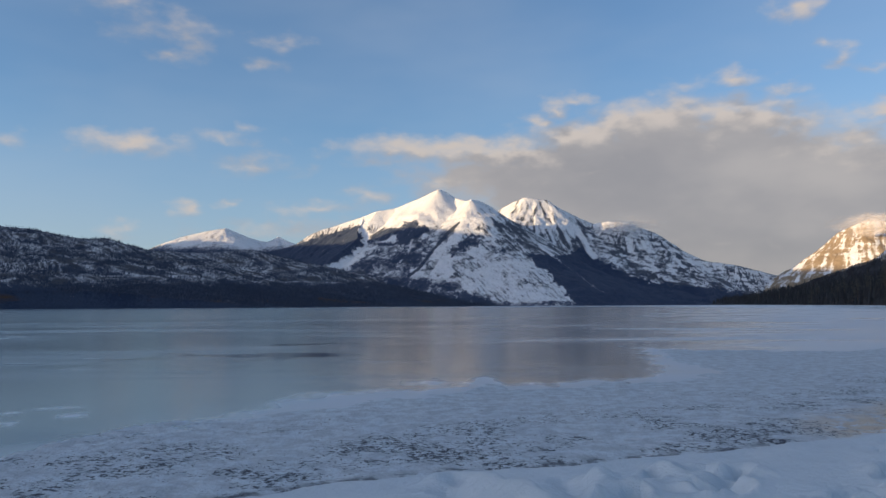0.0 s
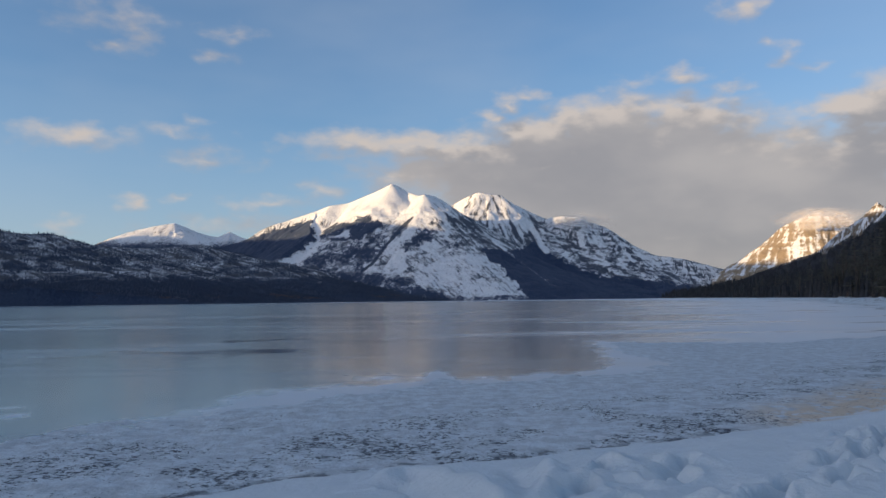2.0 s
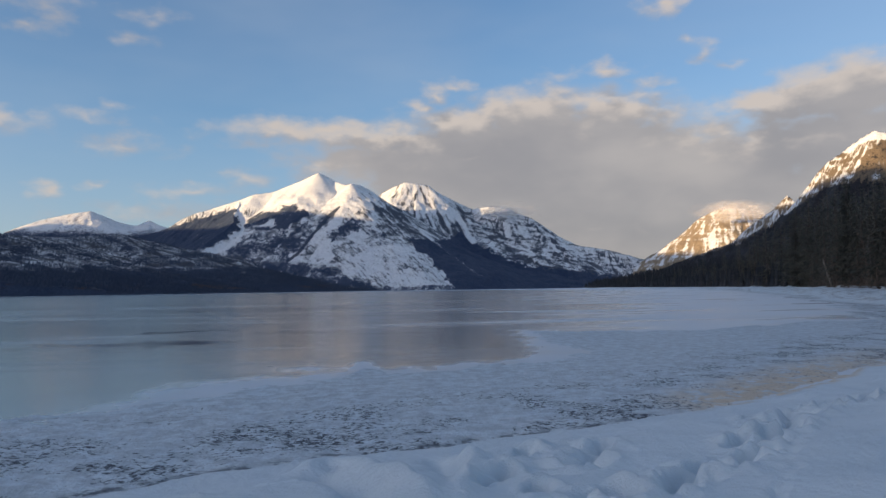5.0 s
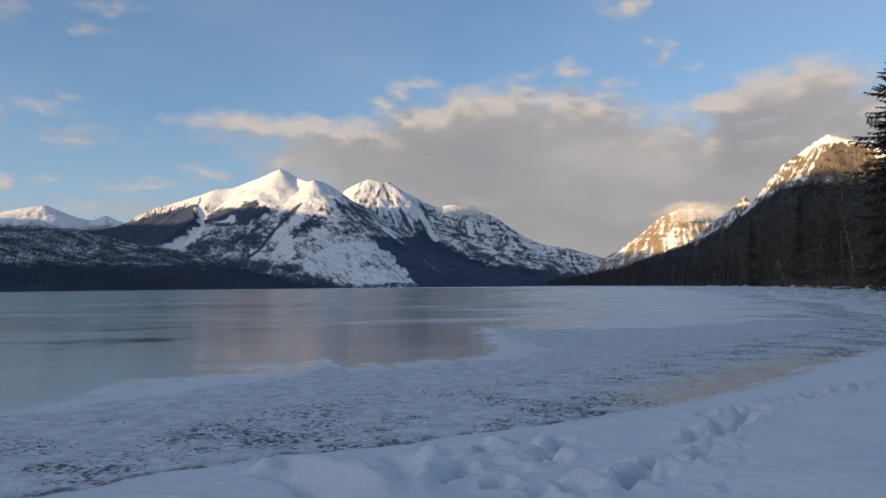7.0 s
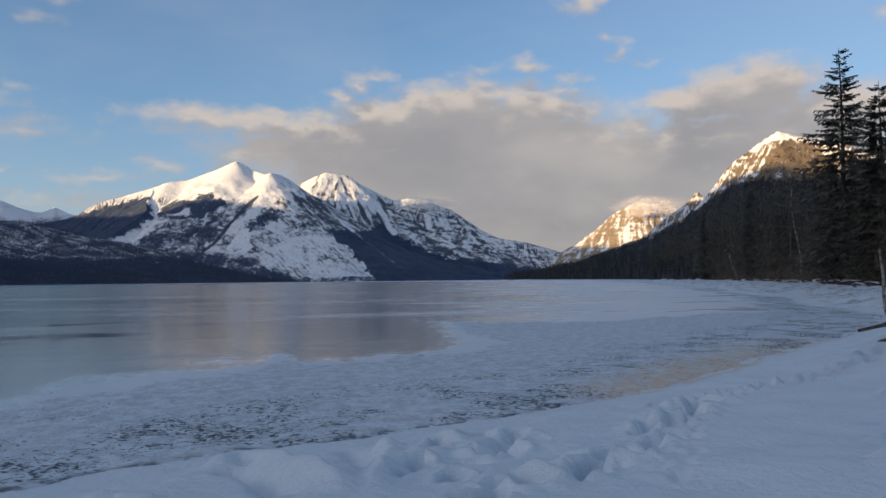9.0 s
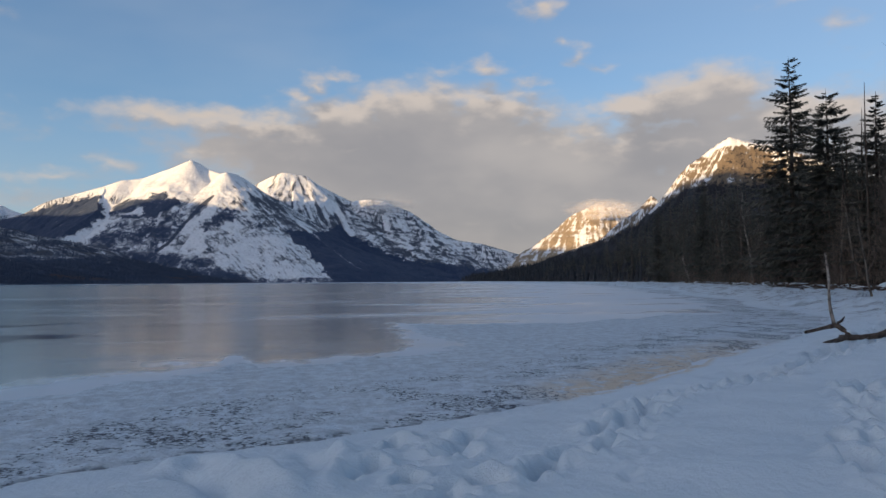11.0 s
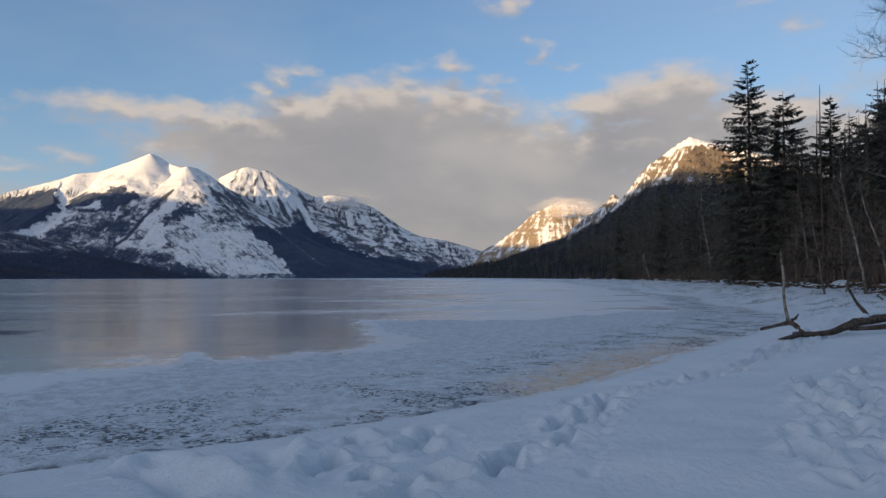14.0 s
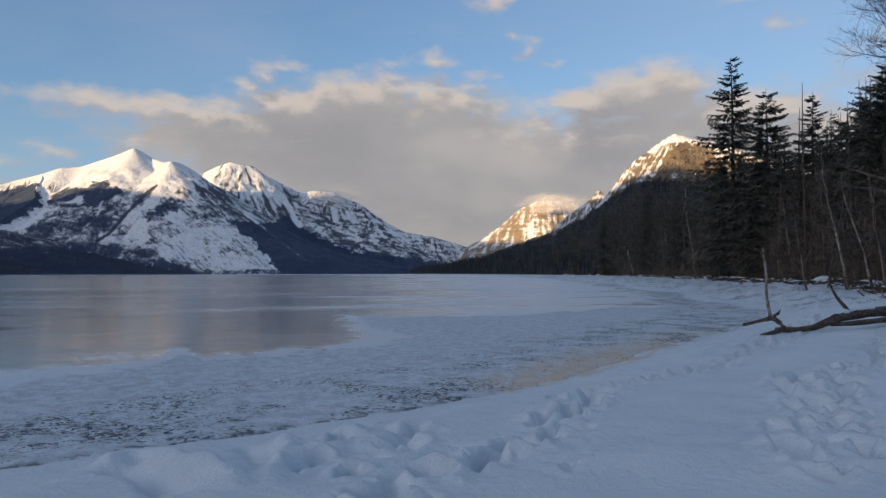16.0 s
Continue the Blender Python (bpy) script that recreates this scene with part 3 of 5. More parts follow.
_, HILL_GRID = mountain("wooded_hill", "long hill of thin snowy forest above the lake", [
    ([(-70, 5.5, 2500), (-50, 5.6, 2500), (-36, 5.6, 2550), (-29.6, 5.25, 2600), (-28, 5.12, 2600), (-26.3, 4.75, 2620), (-24.65, 4.62, 2650), (-23.6, 4.7, 2700), (-22.2, 4.38, 2750), (-20, 3.87, 2850),
      (-17.4, 3.8, 2980), (-14, 4.05, 3200), (-12.6, 3.8, 3300), (-10, 3.2, 3420), (-7.5, 2.75, 3420), (-5, 2.15, 3380), (-3, 1.6, 3330), (0, 0.9, 3250)], 0.30),
    ([(-40, 1.6, 1900), (-30, 1.5, 1950), (-20, 1.1, 2200), (-12, 0.85, 2700), (-5, 0.5, 3000), (3, 0.32, 3050), (9, 0.25, 3150), (15, 0.2, 3400)], 0.25),
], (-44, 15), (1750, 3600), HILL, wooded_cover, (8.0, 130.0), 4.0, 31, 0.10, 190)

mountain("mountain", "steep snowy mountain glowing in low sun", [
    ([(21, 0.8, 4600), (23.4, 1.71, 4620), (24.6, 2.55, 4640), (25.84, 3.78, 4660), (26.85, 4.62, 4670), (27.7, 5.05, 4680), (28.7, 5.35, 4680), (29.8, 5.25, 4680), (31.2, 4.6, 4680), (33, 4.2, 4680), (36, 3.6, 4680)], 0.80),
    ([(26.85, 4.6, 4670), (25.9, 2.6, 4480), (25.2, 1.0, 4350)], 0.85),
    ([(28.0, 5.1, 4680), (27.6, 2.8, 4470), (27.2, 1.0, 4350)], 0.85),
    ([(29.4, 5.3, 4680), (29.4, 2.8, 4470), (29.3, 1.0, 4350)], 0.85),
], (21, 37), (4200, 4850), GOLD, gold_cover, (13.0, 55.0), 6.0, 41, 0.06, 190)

_, SLOPE_GRID = mountain("mountain", "craggy sunlit mountain shoulder with banded cliffs", [
    ([(24, 1.2, 2900), (29.0, 3.0, 2650), (30.55, 4.3, 2580), (31.7, 5.05, 2550), (32.2, 5.55, 2540), (32.67, 6.0, 2530), (33.29, 5.45, 2510), (33.97, 6.28, 2490), (34.54, 7.02, 2480), (35.11, 7.95, 2465), (36.04, 8.66, 2445),
      (36.59, 9.11, 2430), (37.31, 9.51, 2415), (37.95, 9.79, 2400), (38.71, 9.55, 2400), (40.07, 9.15, 2400), (41.4, 8.85, 2390), (43, 8.1, 2380), (46, 6.6, 2360), (50, 5.8, 2350), (70, 5.0, 2300)], 1.3),
    ([(20, 0.35, 2600), (24, 0.9, 2100), (30, 1.7, 1500), (40, 3.4, 1300), (70, 5, 1200)], 0.35),
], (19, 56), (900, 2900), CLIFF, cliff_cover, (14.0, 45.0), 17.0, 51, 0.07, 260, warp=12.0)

# unseen range, added across the valley behind, holds the low sun off the lake
mountain("mountain", "added unseen snowy range shaped to shade the lake", [
    ([(-38.1, 6.2, 4850), (-41.9, 7.3, 4200), (-42.2, 7.9, 4150), (-42.7, 8.9, 4070), (-44.6, 9.0, 3795), (-46.5, 9.5, 3558), (-52, 10.5, 3000), (-64.6, 13.3, 2341), (-67.8, 15.2, 2224),
      (-71.2, 16.4, 2123), (-78, 14, 2000), (-90, 10, 1850), (-106, 7.5, 1700), (-130, 7.5, 1750), (-165, 8, 1900), (-200, 7, 2100), (-262, 6, 2300)], 0.75),
], (-262, -31), (700, 4850), HILL, plain_cover(9.0, 0.6), (12.0, 140.0), 8.0, 61, 0.5, 140)

# ---------------------------------------------------------------- mist on the summits


def mist_material():
    m, n = material("mist")
    p = place_of(n)
    wisps = n.noise(n.vec("MULTIPLY", p, (0.010, 0.010, 0.022)), 1.0, 5, 0.6, 0.4)
    cover = n.math("MULTIPLY", attribute(n, "cover"), n.step(wisps, 0.25, 0.75))
    body = n.node("ShaderNodeMixShader", {0: 0.5})
    for k, kind in ((1, "ShaderNodeBsdfDiffuse"), (2, "ShaderNodeBsdfTranslucent")):
        n.put(body.inputs[k], n.node(kind, {"Color": (0.88, 0.84, 0.80, 1.0)}).outputs[0])
    mixed = n.node("ShaderNodeMixShader", {0: cover})
    n.put(mixed.inputs[1], n.node("ShaderNodeBsdfTransparent").outputs[0])
    n.put(mixed.inputs[2], body.outputs[0])
    n.tree.links.new(mixed.outputs[0], n.node("ShaderNodeOutputMaterial").inputs[0])
    return m


MIST = mist_material()


def mist(label, az, el, r, wide, high, thick, seed):
    """A drifting bank of cloud: soft layers one behind another."""
    u, v = np.meshgrid(np.linspace(-1, 1, 41), np.linspace(-1, 1, 17))
    verts, faces, cover = [], [], []
    for k in range(5):
        depth = r + 45.0 * k + 25.0 * fbm(u * 2 + k, v * 2, 3, 0.5, seed + k)
        x, y = polar(az + wide * u + 0.2 * math.sin(2.0 * k), depth)
        z = depth * np.tan(np.radians(el + high * v + 0.12 * np.sin(3.0 * u + k)))
        base = len(verts) * u.size
        verts.append(np.stack([x, y, z], -1).reshape(-1, 3))
        i = base + np.arange(u.size).reshape(u.shape)
        faces.append(np.stack([i[:-1, :-1], i[:-1, 1:], i[1:, 1:], i[1:, :-1]], -1).reshape(-1, 4))
        cover.append(thick * smooth(np.hypot(u, v) + 0.35 * fbm(u * 2.5, v * 2.5, 4, 0.55, seed + 9 + k), 0.95, 0.15))
    me = mesh_from("cloud", np.concatenate(verts), np.concatenate(faces))
    me.attributes.new("cover", "FLOAT", "POINT").data.foreach_set("value", np.concatenate(cover).astype(np.float32).ravel())
    me.polygons.foreach_set("use_smooth", np.ones(len(me.polygons), bool))
    me.materials.append(MIST)
    return tagged(new("cloud", me), label, "cloud", "clouds on the summits")


mist("thin grey cloud clinging to the ridge", 13.2, 5.55, 4380, 2.6, 0.7, 0.42, 71)
mist("pale cloud hiding the top of the sunlit mountain", 29.3, 5.05, 4330, 3.0, 0.85, 0.5, 81)

# ---------------------------------------------------------------- lake and shore

SHORE = [(-400, -250), (-60, -22), (-20, 0.0), (-8, 6.0), (-3, 8.8), (0.1, 10.3), (3, 11.4), (5.2, 12.4), (8.4, 14.2), (15.9, 20.1), (22, 24.6), (27.5, 29.3),
         (34.6, 37.6), (42.9, 51), (52, 66), (80, 118), (167, 287), (272, 555), (560, 1500), (960, 2800), (1500, 4300)]
OPEN_EDGE = [(-400, -245), (-60, -15), (-20, 4), (-8, 10.6), (-6.6, 12.2), (-5.9, 14.1), (-4.6, 14.9), (-3.4, 16.7), (-1.1, 19.3), (0.8, 20.4), (1.25, 22.8), (1.8, 20.2), (2.9, 20.4), (4.5, 21.7), (5.3, 21.3), (7.6, 23.9), (8.7, 27.2),
             (9.6, 33), (11, 37.5), (18, 36), (24, 38), (34, 46), (44, 60), (54, 76), (83, 130), (170, 300), (275, 570), (565, 1520)]


def shore_y(x, line):
    px, py = np.array(line).T
    return np.interp(x, px, py)


def inland(x, y, line):
    """Metres on the land's side of a shore line, negative on the lake."""
    slope = (shore_y(x + 1.5, line) - shore_y(x - 1.5, line)) / 3
    return (shore_y(x, line) - y) / np.sqrt(1 + slope ** 2)


def prints_along(points, gap, spread, size, seed):
    """Footprints along a trail: x, y, heading, length, depth."""
    rnd = random.Random(seed)
    made = []
    for (x0, y0), (x1, y1) in itertools.pairwise(points):
        long, turn = math.hypot(x1 - x0, y1 - y0), math.atan2(y1 - y0, x1 - x0)
        for k in range(max(1, int(long / gap))):
            f, side = (k + rnd.random() * 0.6) * gap / long, rnd.gauss(0, spread)
            made.append((x0 + f * (x1 - x0) - side * math.sin(turn), y0 + f * (y1 - y0) + side * math.cos(turn), turn + rnd.gauss(0, 0.3),
                         size * rnd.uniform(0.75, 1.25), rnd.uniform(0.6, 1.2)))
    return made


TRAIL = [(1.7, 5.2), (2.32, 5.85), (2.83, 6.23), (3.62, 7.07), (4.36, 7.73), (4.98, 8.3), (5.49, 8.81), (6.69, 10.22), (7.99, 11.22), (8.96, 11.82), (10.02, 12.12), (12.0, 13.28), (14.03, 14.79), (19, 17.8), (26, 24)]
PRINTS = (prints_along(TRAIL, 0.15, 0.17, 0.42, 5)
          + prints_along([(1.35, 6.5), (1.9, 7.2), (2.3, 7.6), (2.75, 8.15), (3.4, 8.8)], 0.22, 0.24, 0.36, 6)
          + prints_along([(1.9, 8.0), (2.53, 8.39), (3.0, 8.4)], 0.2, 0.12, 0.34, 16)
          + prints_along([(5.3, 4.6), (5.83, 5.46), (6.67, 6.28), (7.72, 7.41), (9.15, 8.76), (10.6, 10.2)], 0.42, 0.12, 0.50, 7)
          + prints_along([(5.6, 4.5), (6.1, 5.0), (6.8, 5.85), (8.05, 6.95), (9.05, 8.0), (11.0, 9.85), (12.8, 11), (16, 13), (20, 16)], 0.38, 0.16, 0.50, 17)
          + prints_along([(5.15, 8.05), (4.46, 7.01), (3.92, 6.22), (3.46, 5.61)], 0.15, 0.04, 0.17, 8)
          + prints_along([(-3.2, 6.3), (-1.4, 7.0), (0.2, 7.1)], 0.5, 0.2, 0.26, 18))
# drifts and troughs of the bank: line, half width, rise
DRIFTS = [([(-0.12, 8.9), (0.1, 9.19), (0.41, 8.92), (0.51, 8.1), (0.58, 7.41), (0.73, 6.93), (0.85, 6.3)], 0.13, 0.15),
          ([(0.02, 8.55), (0.18, 7.57), (0.29, 7.11), (0.4, 6.4)], 0.14, -0.17),
          ([(1.37, 9.31), (1.33, 8.55), (1.13, 7.85)], 0.13, -0.10),
          ([(1.61, 8.44), (1.56, 7.68), (1.33, 7.11), (1.15, 6.4)], 0.12, 0.11),
          ([(1.30, 8.1), (1.25, 7.3), (1.0, 6.6)], 0.14, -0.09),
          ([(2.35, 8.55), (2.75, 8.3), (3.15, 8.5)], 0.10, 0.07), ([(1.7, 8.35), (2.2, 8.3)], 0.12, 0.06),
          ([(8.5, 12.9), (11.5, 14.6), (14.5, 16.6), (19, 19.7)], 0.30, 0.09), ([(11.5, 14.0), (15, 16.2), (20, 19.2)], 0.22, 0.08), ([(13, 14.6), (17, 16.8), (22, 20.2)], 0.25, 0.07)]
CELL, LOW_X, LOW_Y = 0.025, -6.0, 3.0


def near_relief():
    """Footprints, thrown-up clods and drifts of the trodden bank, on a fine square grid."""
    mx, my = np.meshgrid(np.arange(LOW_X, 30, CELL), np.arange(LOW_Y, 28, CELL))
    dip, rim, worn = np.zeros_like(mx), np.zeros_like(mx), np.zeros_like(mx)
    ragged, clod = fbm(mx * 4.0, my * 4.0, 3, 0.55, 83), fbm(mx * 3.6, my * 3.6, 3, 0.5, 84)
    for px, py, turn, size, deep in PRINTS:
        r0, c0, half = int((py - LOW_Y) / CELL), int((px - LOW_X) / CELL), int(1.8 * size / CELL)
        box = np.s_[max(r0 - half, 0):max(r0 + half, 0), max(c0 - half, 0):max(c0 + half, 0)]
        bx, by = mx[box] - px, my[box] - py
        u = (bx * math.cos(turn) + by * math.sin(turn)) / (size * 0.55)
        v = (-bx * math.sin(turn) + by * math.cos(turn)) / (size * 0.34)
        q = np.hypot(u, v) * (1 + 0.45 * ragged[box])
        dip[box] = np.minimum(dip[box], -size * 0.66 * deep * smooth(q, 1.2, 0.2))
        rim[box] = np.maximum(rim[box], size * 0.26 * deep * np.exp(-((q - 1.35) / 0.36) ** 2) * (0.7 + 0.9 * ragged[box]))
        worn[box] = np.maximum(worn[box], smooth(q, 2.6, 0.9) * min(1.0, size / 0.35))
    relief = dip + rim * np.clip(1 + 5 * dip, 0, 1) + 0.085 * clod * worn
    for points, wide, rise in DRIFTS:
        best = np.full(mx.shape, 1e9)
        for (x0, y0), (x1, y1) in itertools.pairwise(points):
            dx, dy = x1 - x0, y1 - y0
            f = np.clip(((mx - x0) * dx + (my - y0) * dy) / (dx * dx + dy * dy), 0, 1)
            best = np.minimum(best, np.hypot(mx - x0 - f * dx, my - y0 - f * dy))
        relief += rise * np.exp(-(best / wide) ** 2 * (1 + 0.5 * ragged))
    for axis in (0, 1):
        relief = sum(np.roll(relief, k, axis) for k in (-2, -1, 0, 1, 2)) / 5
    return relief


RELIEF = near_relief()


def relief_at(x, y):
    u, v = (x - LOW_X) / CELL, (y - LOW_Y) / CELL
    rows, cols = RELIEF.shape
    ok = (u > 0) & (v > 0) & (u < cols - 2) & (v < rows - 2)
    u, v = np.where(ok, u, 0), np.where(ok, v, 0)
    i, j = u.astype(int), v.astype(int)
    u, v = u - i, v - j
    h = (RELIEF[j, i] * (1 - u) + RELIEF[j, i + 1] * u) * (1 - v) + (RELIEF[j + 1, i] * (1 - u) + RELIEF[j + 1, i + 1] * u) * v
    return np.where(ok, h, 0)


def ground_height(x, y):
    d = inland(x, y, SHORE) - 0.25
    o = inland(x, y, OPEN_EDGE)
    edge = 0.16 * fbm(x / 2.5, y / 2.5, 4, 0.5, 70) + 0.07 * fbm(x / 0.5, y / 0.5, 3, 0.5, 71)
    d2 = d + edge * smooth(np.hypot(x, y), 60, 12) + 0.02 * np.hypot(x, y) * fbm(x / 20, y / 20, 3, 0.5, 72)
    rough_beach = (0.15 * (0.4 + fbm(x / 2.6, y / 2.6, 4, 0.55, 82)) + 0.45 * (ridged(x / 1.5, y / 1.5, 3, 0.6, 85) - 0.5)) * smooth(np.hypot(x, y), 28, 45) * smooth(d2, 1.0, 4.0) * smooth(d2, 16, 10)
    bank = 0.09 * (1 - 0.75 * smooth(x, 5, 11)) * smooth(d2, -0.02, 0.10) + 0.37 * smooth(d2, 0.0, 3.4) + 0.010 * np.clip(d2, 0, 60) + 0.05 * np.clip(d2 - 60, 0, None)
    bank = bank + 0.62 * smooth(d2, 2.0, 10.0) * smooth(np.hypot(x, y), 36, 58)
    bank = bank + 0.14 * (ridged(x / 1.1, y / 1.1, 3, 0.6, 86) - 0.5) * smooth(np.hypot(x, y), 24, 40) * smooth(d2, 0.2, 1.2)
    drift = (0.10 * fbm(x / 3.2, y / 2.1, 3, 0.5, 73) + 0.007 * fbm(x / 0.7, y / 0.7, 4, 0.5, 74)) * smooth(d2, 0.1, 2.0)
    crust = 0.032 + 0.026 * fbm(x / 2.1, y / 1.7, 4, 0.55, 75) + 0.022 * fbm(x / 0.45, y / 0.36, 4, 0.62, 76) + 0.05 * np.exp(-((o + 1.0) / 1.2) ** 2) * (0.5 + fbm(x / 1.2, y / 1.2, 3, 0.5, 79))
    crust = crust - 0.07 * np.exp(-((d2 + 0.14) / 0.11) ** 2) * smooth(fbm(x / 0.9, y / 0.9, 3, 0.5, 81), -0.5, 0.1)
    o2 = o + 0.55 * fbm(x / 1.6, y / 1.2, 5, 0.6, 77) + 0.03 * np.hypot(x, y) * fbm(x / 9, y / 15, 4, 0.6, 78)
    on_ice = crust - 0.12 * smooth(o2, 0.5, -0.6) - 0.6 * smooth(o2, -0.5, -4)
    z = np.where(d2 > 0, bank + drift + rough_beach, 0) + np.where(d2 > 0, 0.03, on_ice)
    z = z + relief_at(x, y) * smooth(d2, 0.0, 0.35)
    return z, d2, o2


az_fine = np.arange(-34.0, 56.0, 0.19)
az_rest = np.arange(56.0, 325.0, 2.5)
az_all = np.concatenate([az_fine, az_rest])
r_all = np.concatenate([[0.004, 0.6, 1.2, 2.0, 2.8], np.exp(np.arange(math.log(3.6), math.log(16), 0.0058)), np.exp(np.arange(math.log(16), math.log(320), 0.0102)), np.exp(np.linspace(math.log(330), math.log(4850), 50))])
az_g, r_g = np.meshgrid(az_all, r_all)
gx, gy = polar(az_g, r_g)
gz, g_in, _ = ground_height(gx, gy)
# flecks: painted relief shadows on the crust, debris and shade on the beach
fleck_zone = 0.8 * smooth(g_in, -7.5, -1.2) * smooth(g_in, 0.25, -0.1) + 0.95 * smooth(r_g, 34, 48) * smooth(g_in, 0.3, 2.0) * smooth(g_in, 12, 8) + (0.25 + 0.3 * smooth(r_g, 22, 40)) * smooth(g_in, -12, -4) * smooth(g_in, 0.2, -0.1)
fleck_zone = fleck_zone + 0.75 * smooth(r_g, 22, 32) * smooth(r_g, 75, 55) * np.exp(-((g_in + 0.6) / 1.6) ** 2)
sand_zone = smooth(g_in, -2.8, -0.6) * smooth(g_in, 0.3, 0.0) * smooth(gx, 5.5, 7.5) * smooth(gx, 24, 10)
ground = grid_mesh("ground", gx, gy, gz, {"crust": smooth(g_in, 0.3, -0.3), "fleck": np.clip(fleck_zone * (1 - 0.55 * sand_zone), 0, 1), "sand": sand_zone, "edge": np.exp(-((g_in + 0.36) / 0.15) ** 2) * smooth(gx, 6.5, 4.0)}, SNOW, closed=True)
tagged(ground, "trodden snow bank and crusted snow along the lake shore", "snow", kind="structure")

r_ice = np.concatenate([[0.02], np.exp(np.linspace(math.log(4), math.log(4850), 320))])
az_ice = np.concatenate([np.arange(-36.0, 58.0, 0.25), np.arange(58.0, 324.0, 4.0)])
ia, ir = np.meshgrid(az_ice, r_ice)
ix, iy = polar(ia, ir)
ice_in = inland(ix, iy, SHORE)
dusting = smooth(-ice_in, 60 + 0.25 * np.hypot(ix, iy), 4) * smooth(ix, 4, 22) + 1.0 * smooth(ir, 1350, 1750)
# dark thawed streaks, and pale drifts of blown snow
wander_x, wander_y = ix + 2.0 * fbm(ix / 5, iy / 5, 3, 0.5, 91), iy + 2.5 * fbm(ix / 5, iy / 5, 3, 0.5, 92)
thaw = np.maximum(stroke(wander_x, wander_y, [(-12.5, 35.5), (-9, 36.5), (-6.2, 35.0)], 0.4, 1.6), 0.7 * stroke(wander_x, wander_y, [(-9.5, 32.5), (-7.5, 33)], 0.2, 0.9))
thaw = np.maximum(thaw, 0.8 * stroke(wander_x, wander_y, [(-9, 46), (-6.5, 47)], 0.3, 2.0))
drifts = np.maximum(stroke(wander_x, wander_y, [(-9.2, 15.6), (-7.2, 16.6)], 0.05, 0.45), stroke(wander_x, wander_y, [(-8.2, 14.4), (-7.5, 14.8)], 0.05, 0.35))
drifts = np.maximum(drifts, 0.8 * stroke(wander_x, wander_y, [(-14.0, 27.5), (-11.5, 28.5)], 0.1, 0.7))
rim = inland(ix, iy, OPEN_EDGE) + 1.2 * fbm(ix / 2.0, iy / 2.0, 4, 0.6, 93)
dusting = np.maximum(np.maximum(dusting, 0.9 * drifts), 0.95 * smooth(rim, -3.2, -0.2) * smooth(ix, -8, -2))
lake = grid_mesh("water", ix, iy, 0 * ix, {"dusting": dusting, "calm": smooth(ir, 40, 220) * 0.8, "thaw": thaw}, ICE, closed=True)
tagged(lake, "smooth blue-grey frozen lake with frost streaks", "lake ice", kind="structure")

# ---------------------------------------------------------------- trees


def tube(points, radii, sides=7, wobble=0.0, seed=0):
    """A tapering limb along points, as vertices and quads."""
    rnd = random.Random(seed)
    pts = [Vector(p) for p in points]
    verts, faces = [], []
    for k, (p, r) in enumerate(zip(pts, radii)):
        way = (pts[min(k + 1, len(pts) - 1)] - pts[max(k - 1, 0)]).normalized()
        side = way.cross(Vector((0.31, 0.87, 0.38))).normalized()
        other = way.cross(side)
        for j in range(sides):
            a = 2 * math.pi * j / sides
            verts.append(p + (side * math.cos(a) + other * math.sin(a)) * r * (1 + wobble * rnd.uniform(-1, 1)))
        if k:
            b = (k - 1) * sides
            faces += [(b + j, b + (j + 1) % sides, b + sides + (j + 1) % sides, b + sides + j) for j in range(sides)]
    if sides == 3:
        return verts, faces
    n = len(verts)
    verts += [pts[0], pts[-1]]
    faces += [(n, (j + 1) % sides, j, j) for j in range(sides)]
    top = (len(pts) - 1) * sides
    faces += [(n + 1, top + j, top + (j + 1) % sides, top + (j + 1) % sides) for j in range(sides)]
    return verts, faces


def limbs_mesh(name, tubes):
    verts, faces = [], []
    for v, f in tubes:
        b = len(verts)
        verts += [tuple(p) for p in v]
        faces += [tuple(dict.fromkeys(i + b for i in q)) for q in f]
    me = bpy.data.meshes.new(name)
    me.from_pydata(verts, [], faces)
    me.polygons.foreach_set("use_smooth", np.ones(len(me.polygons), bool))
    return me


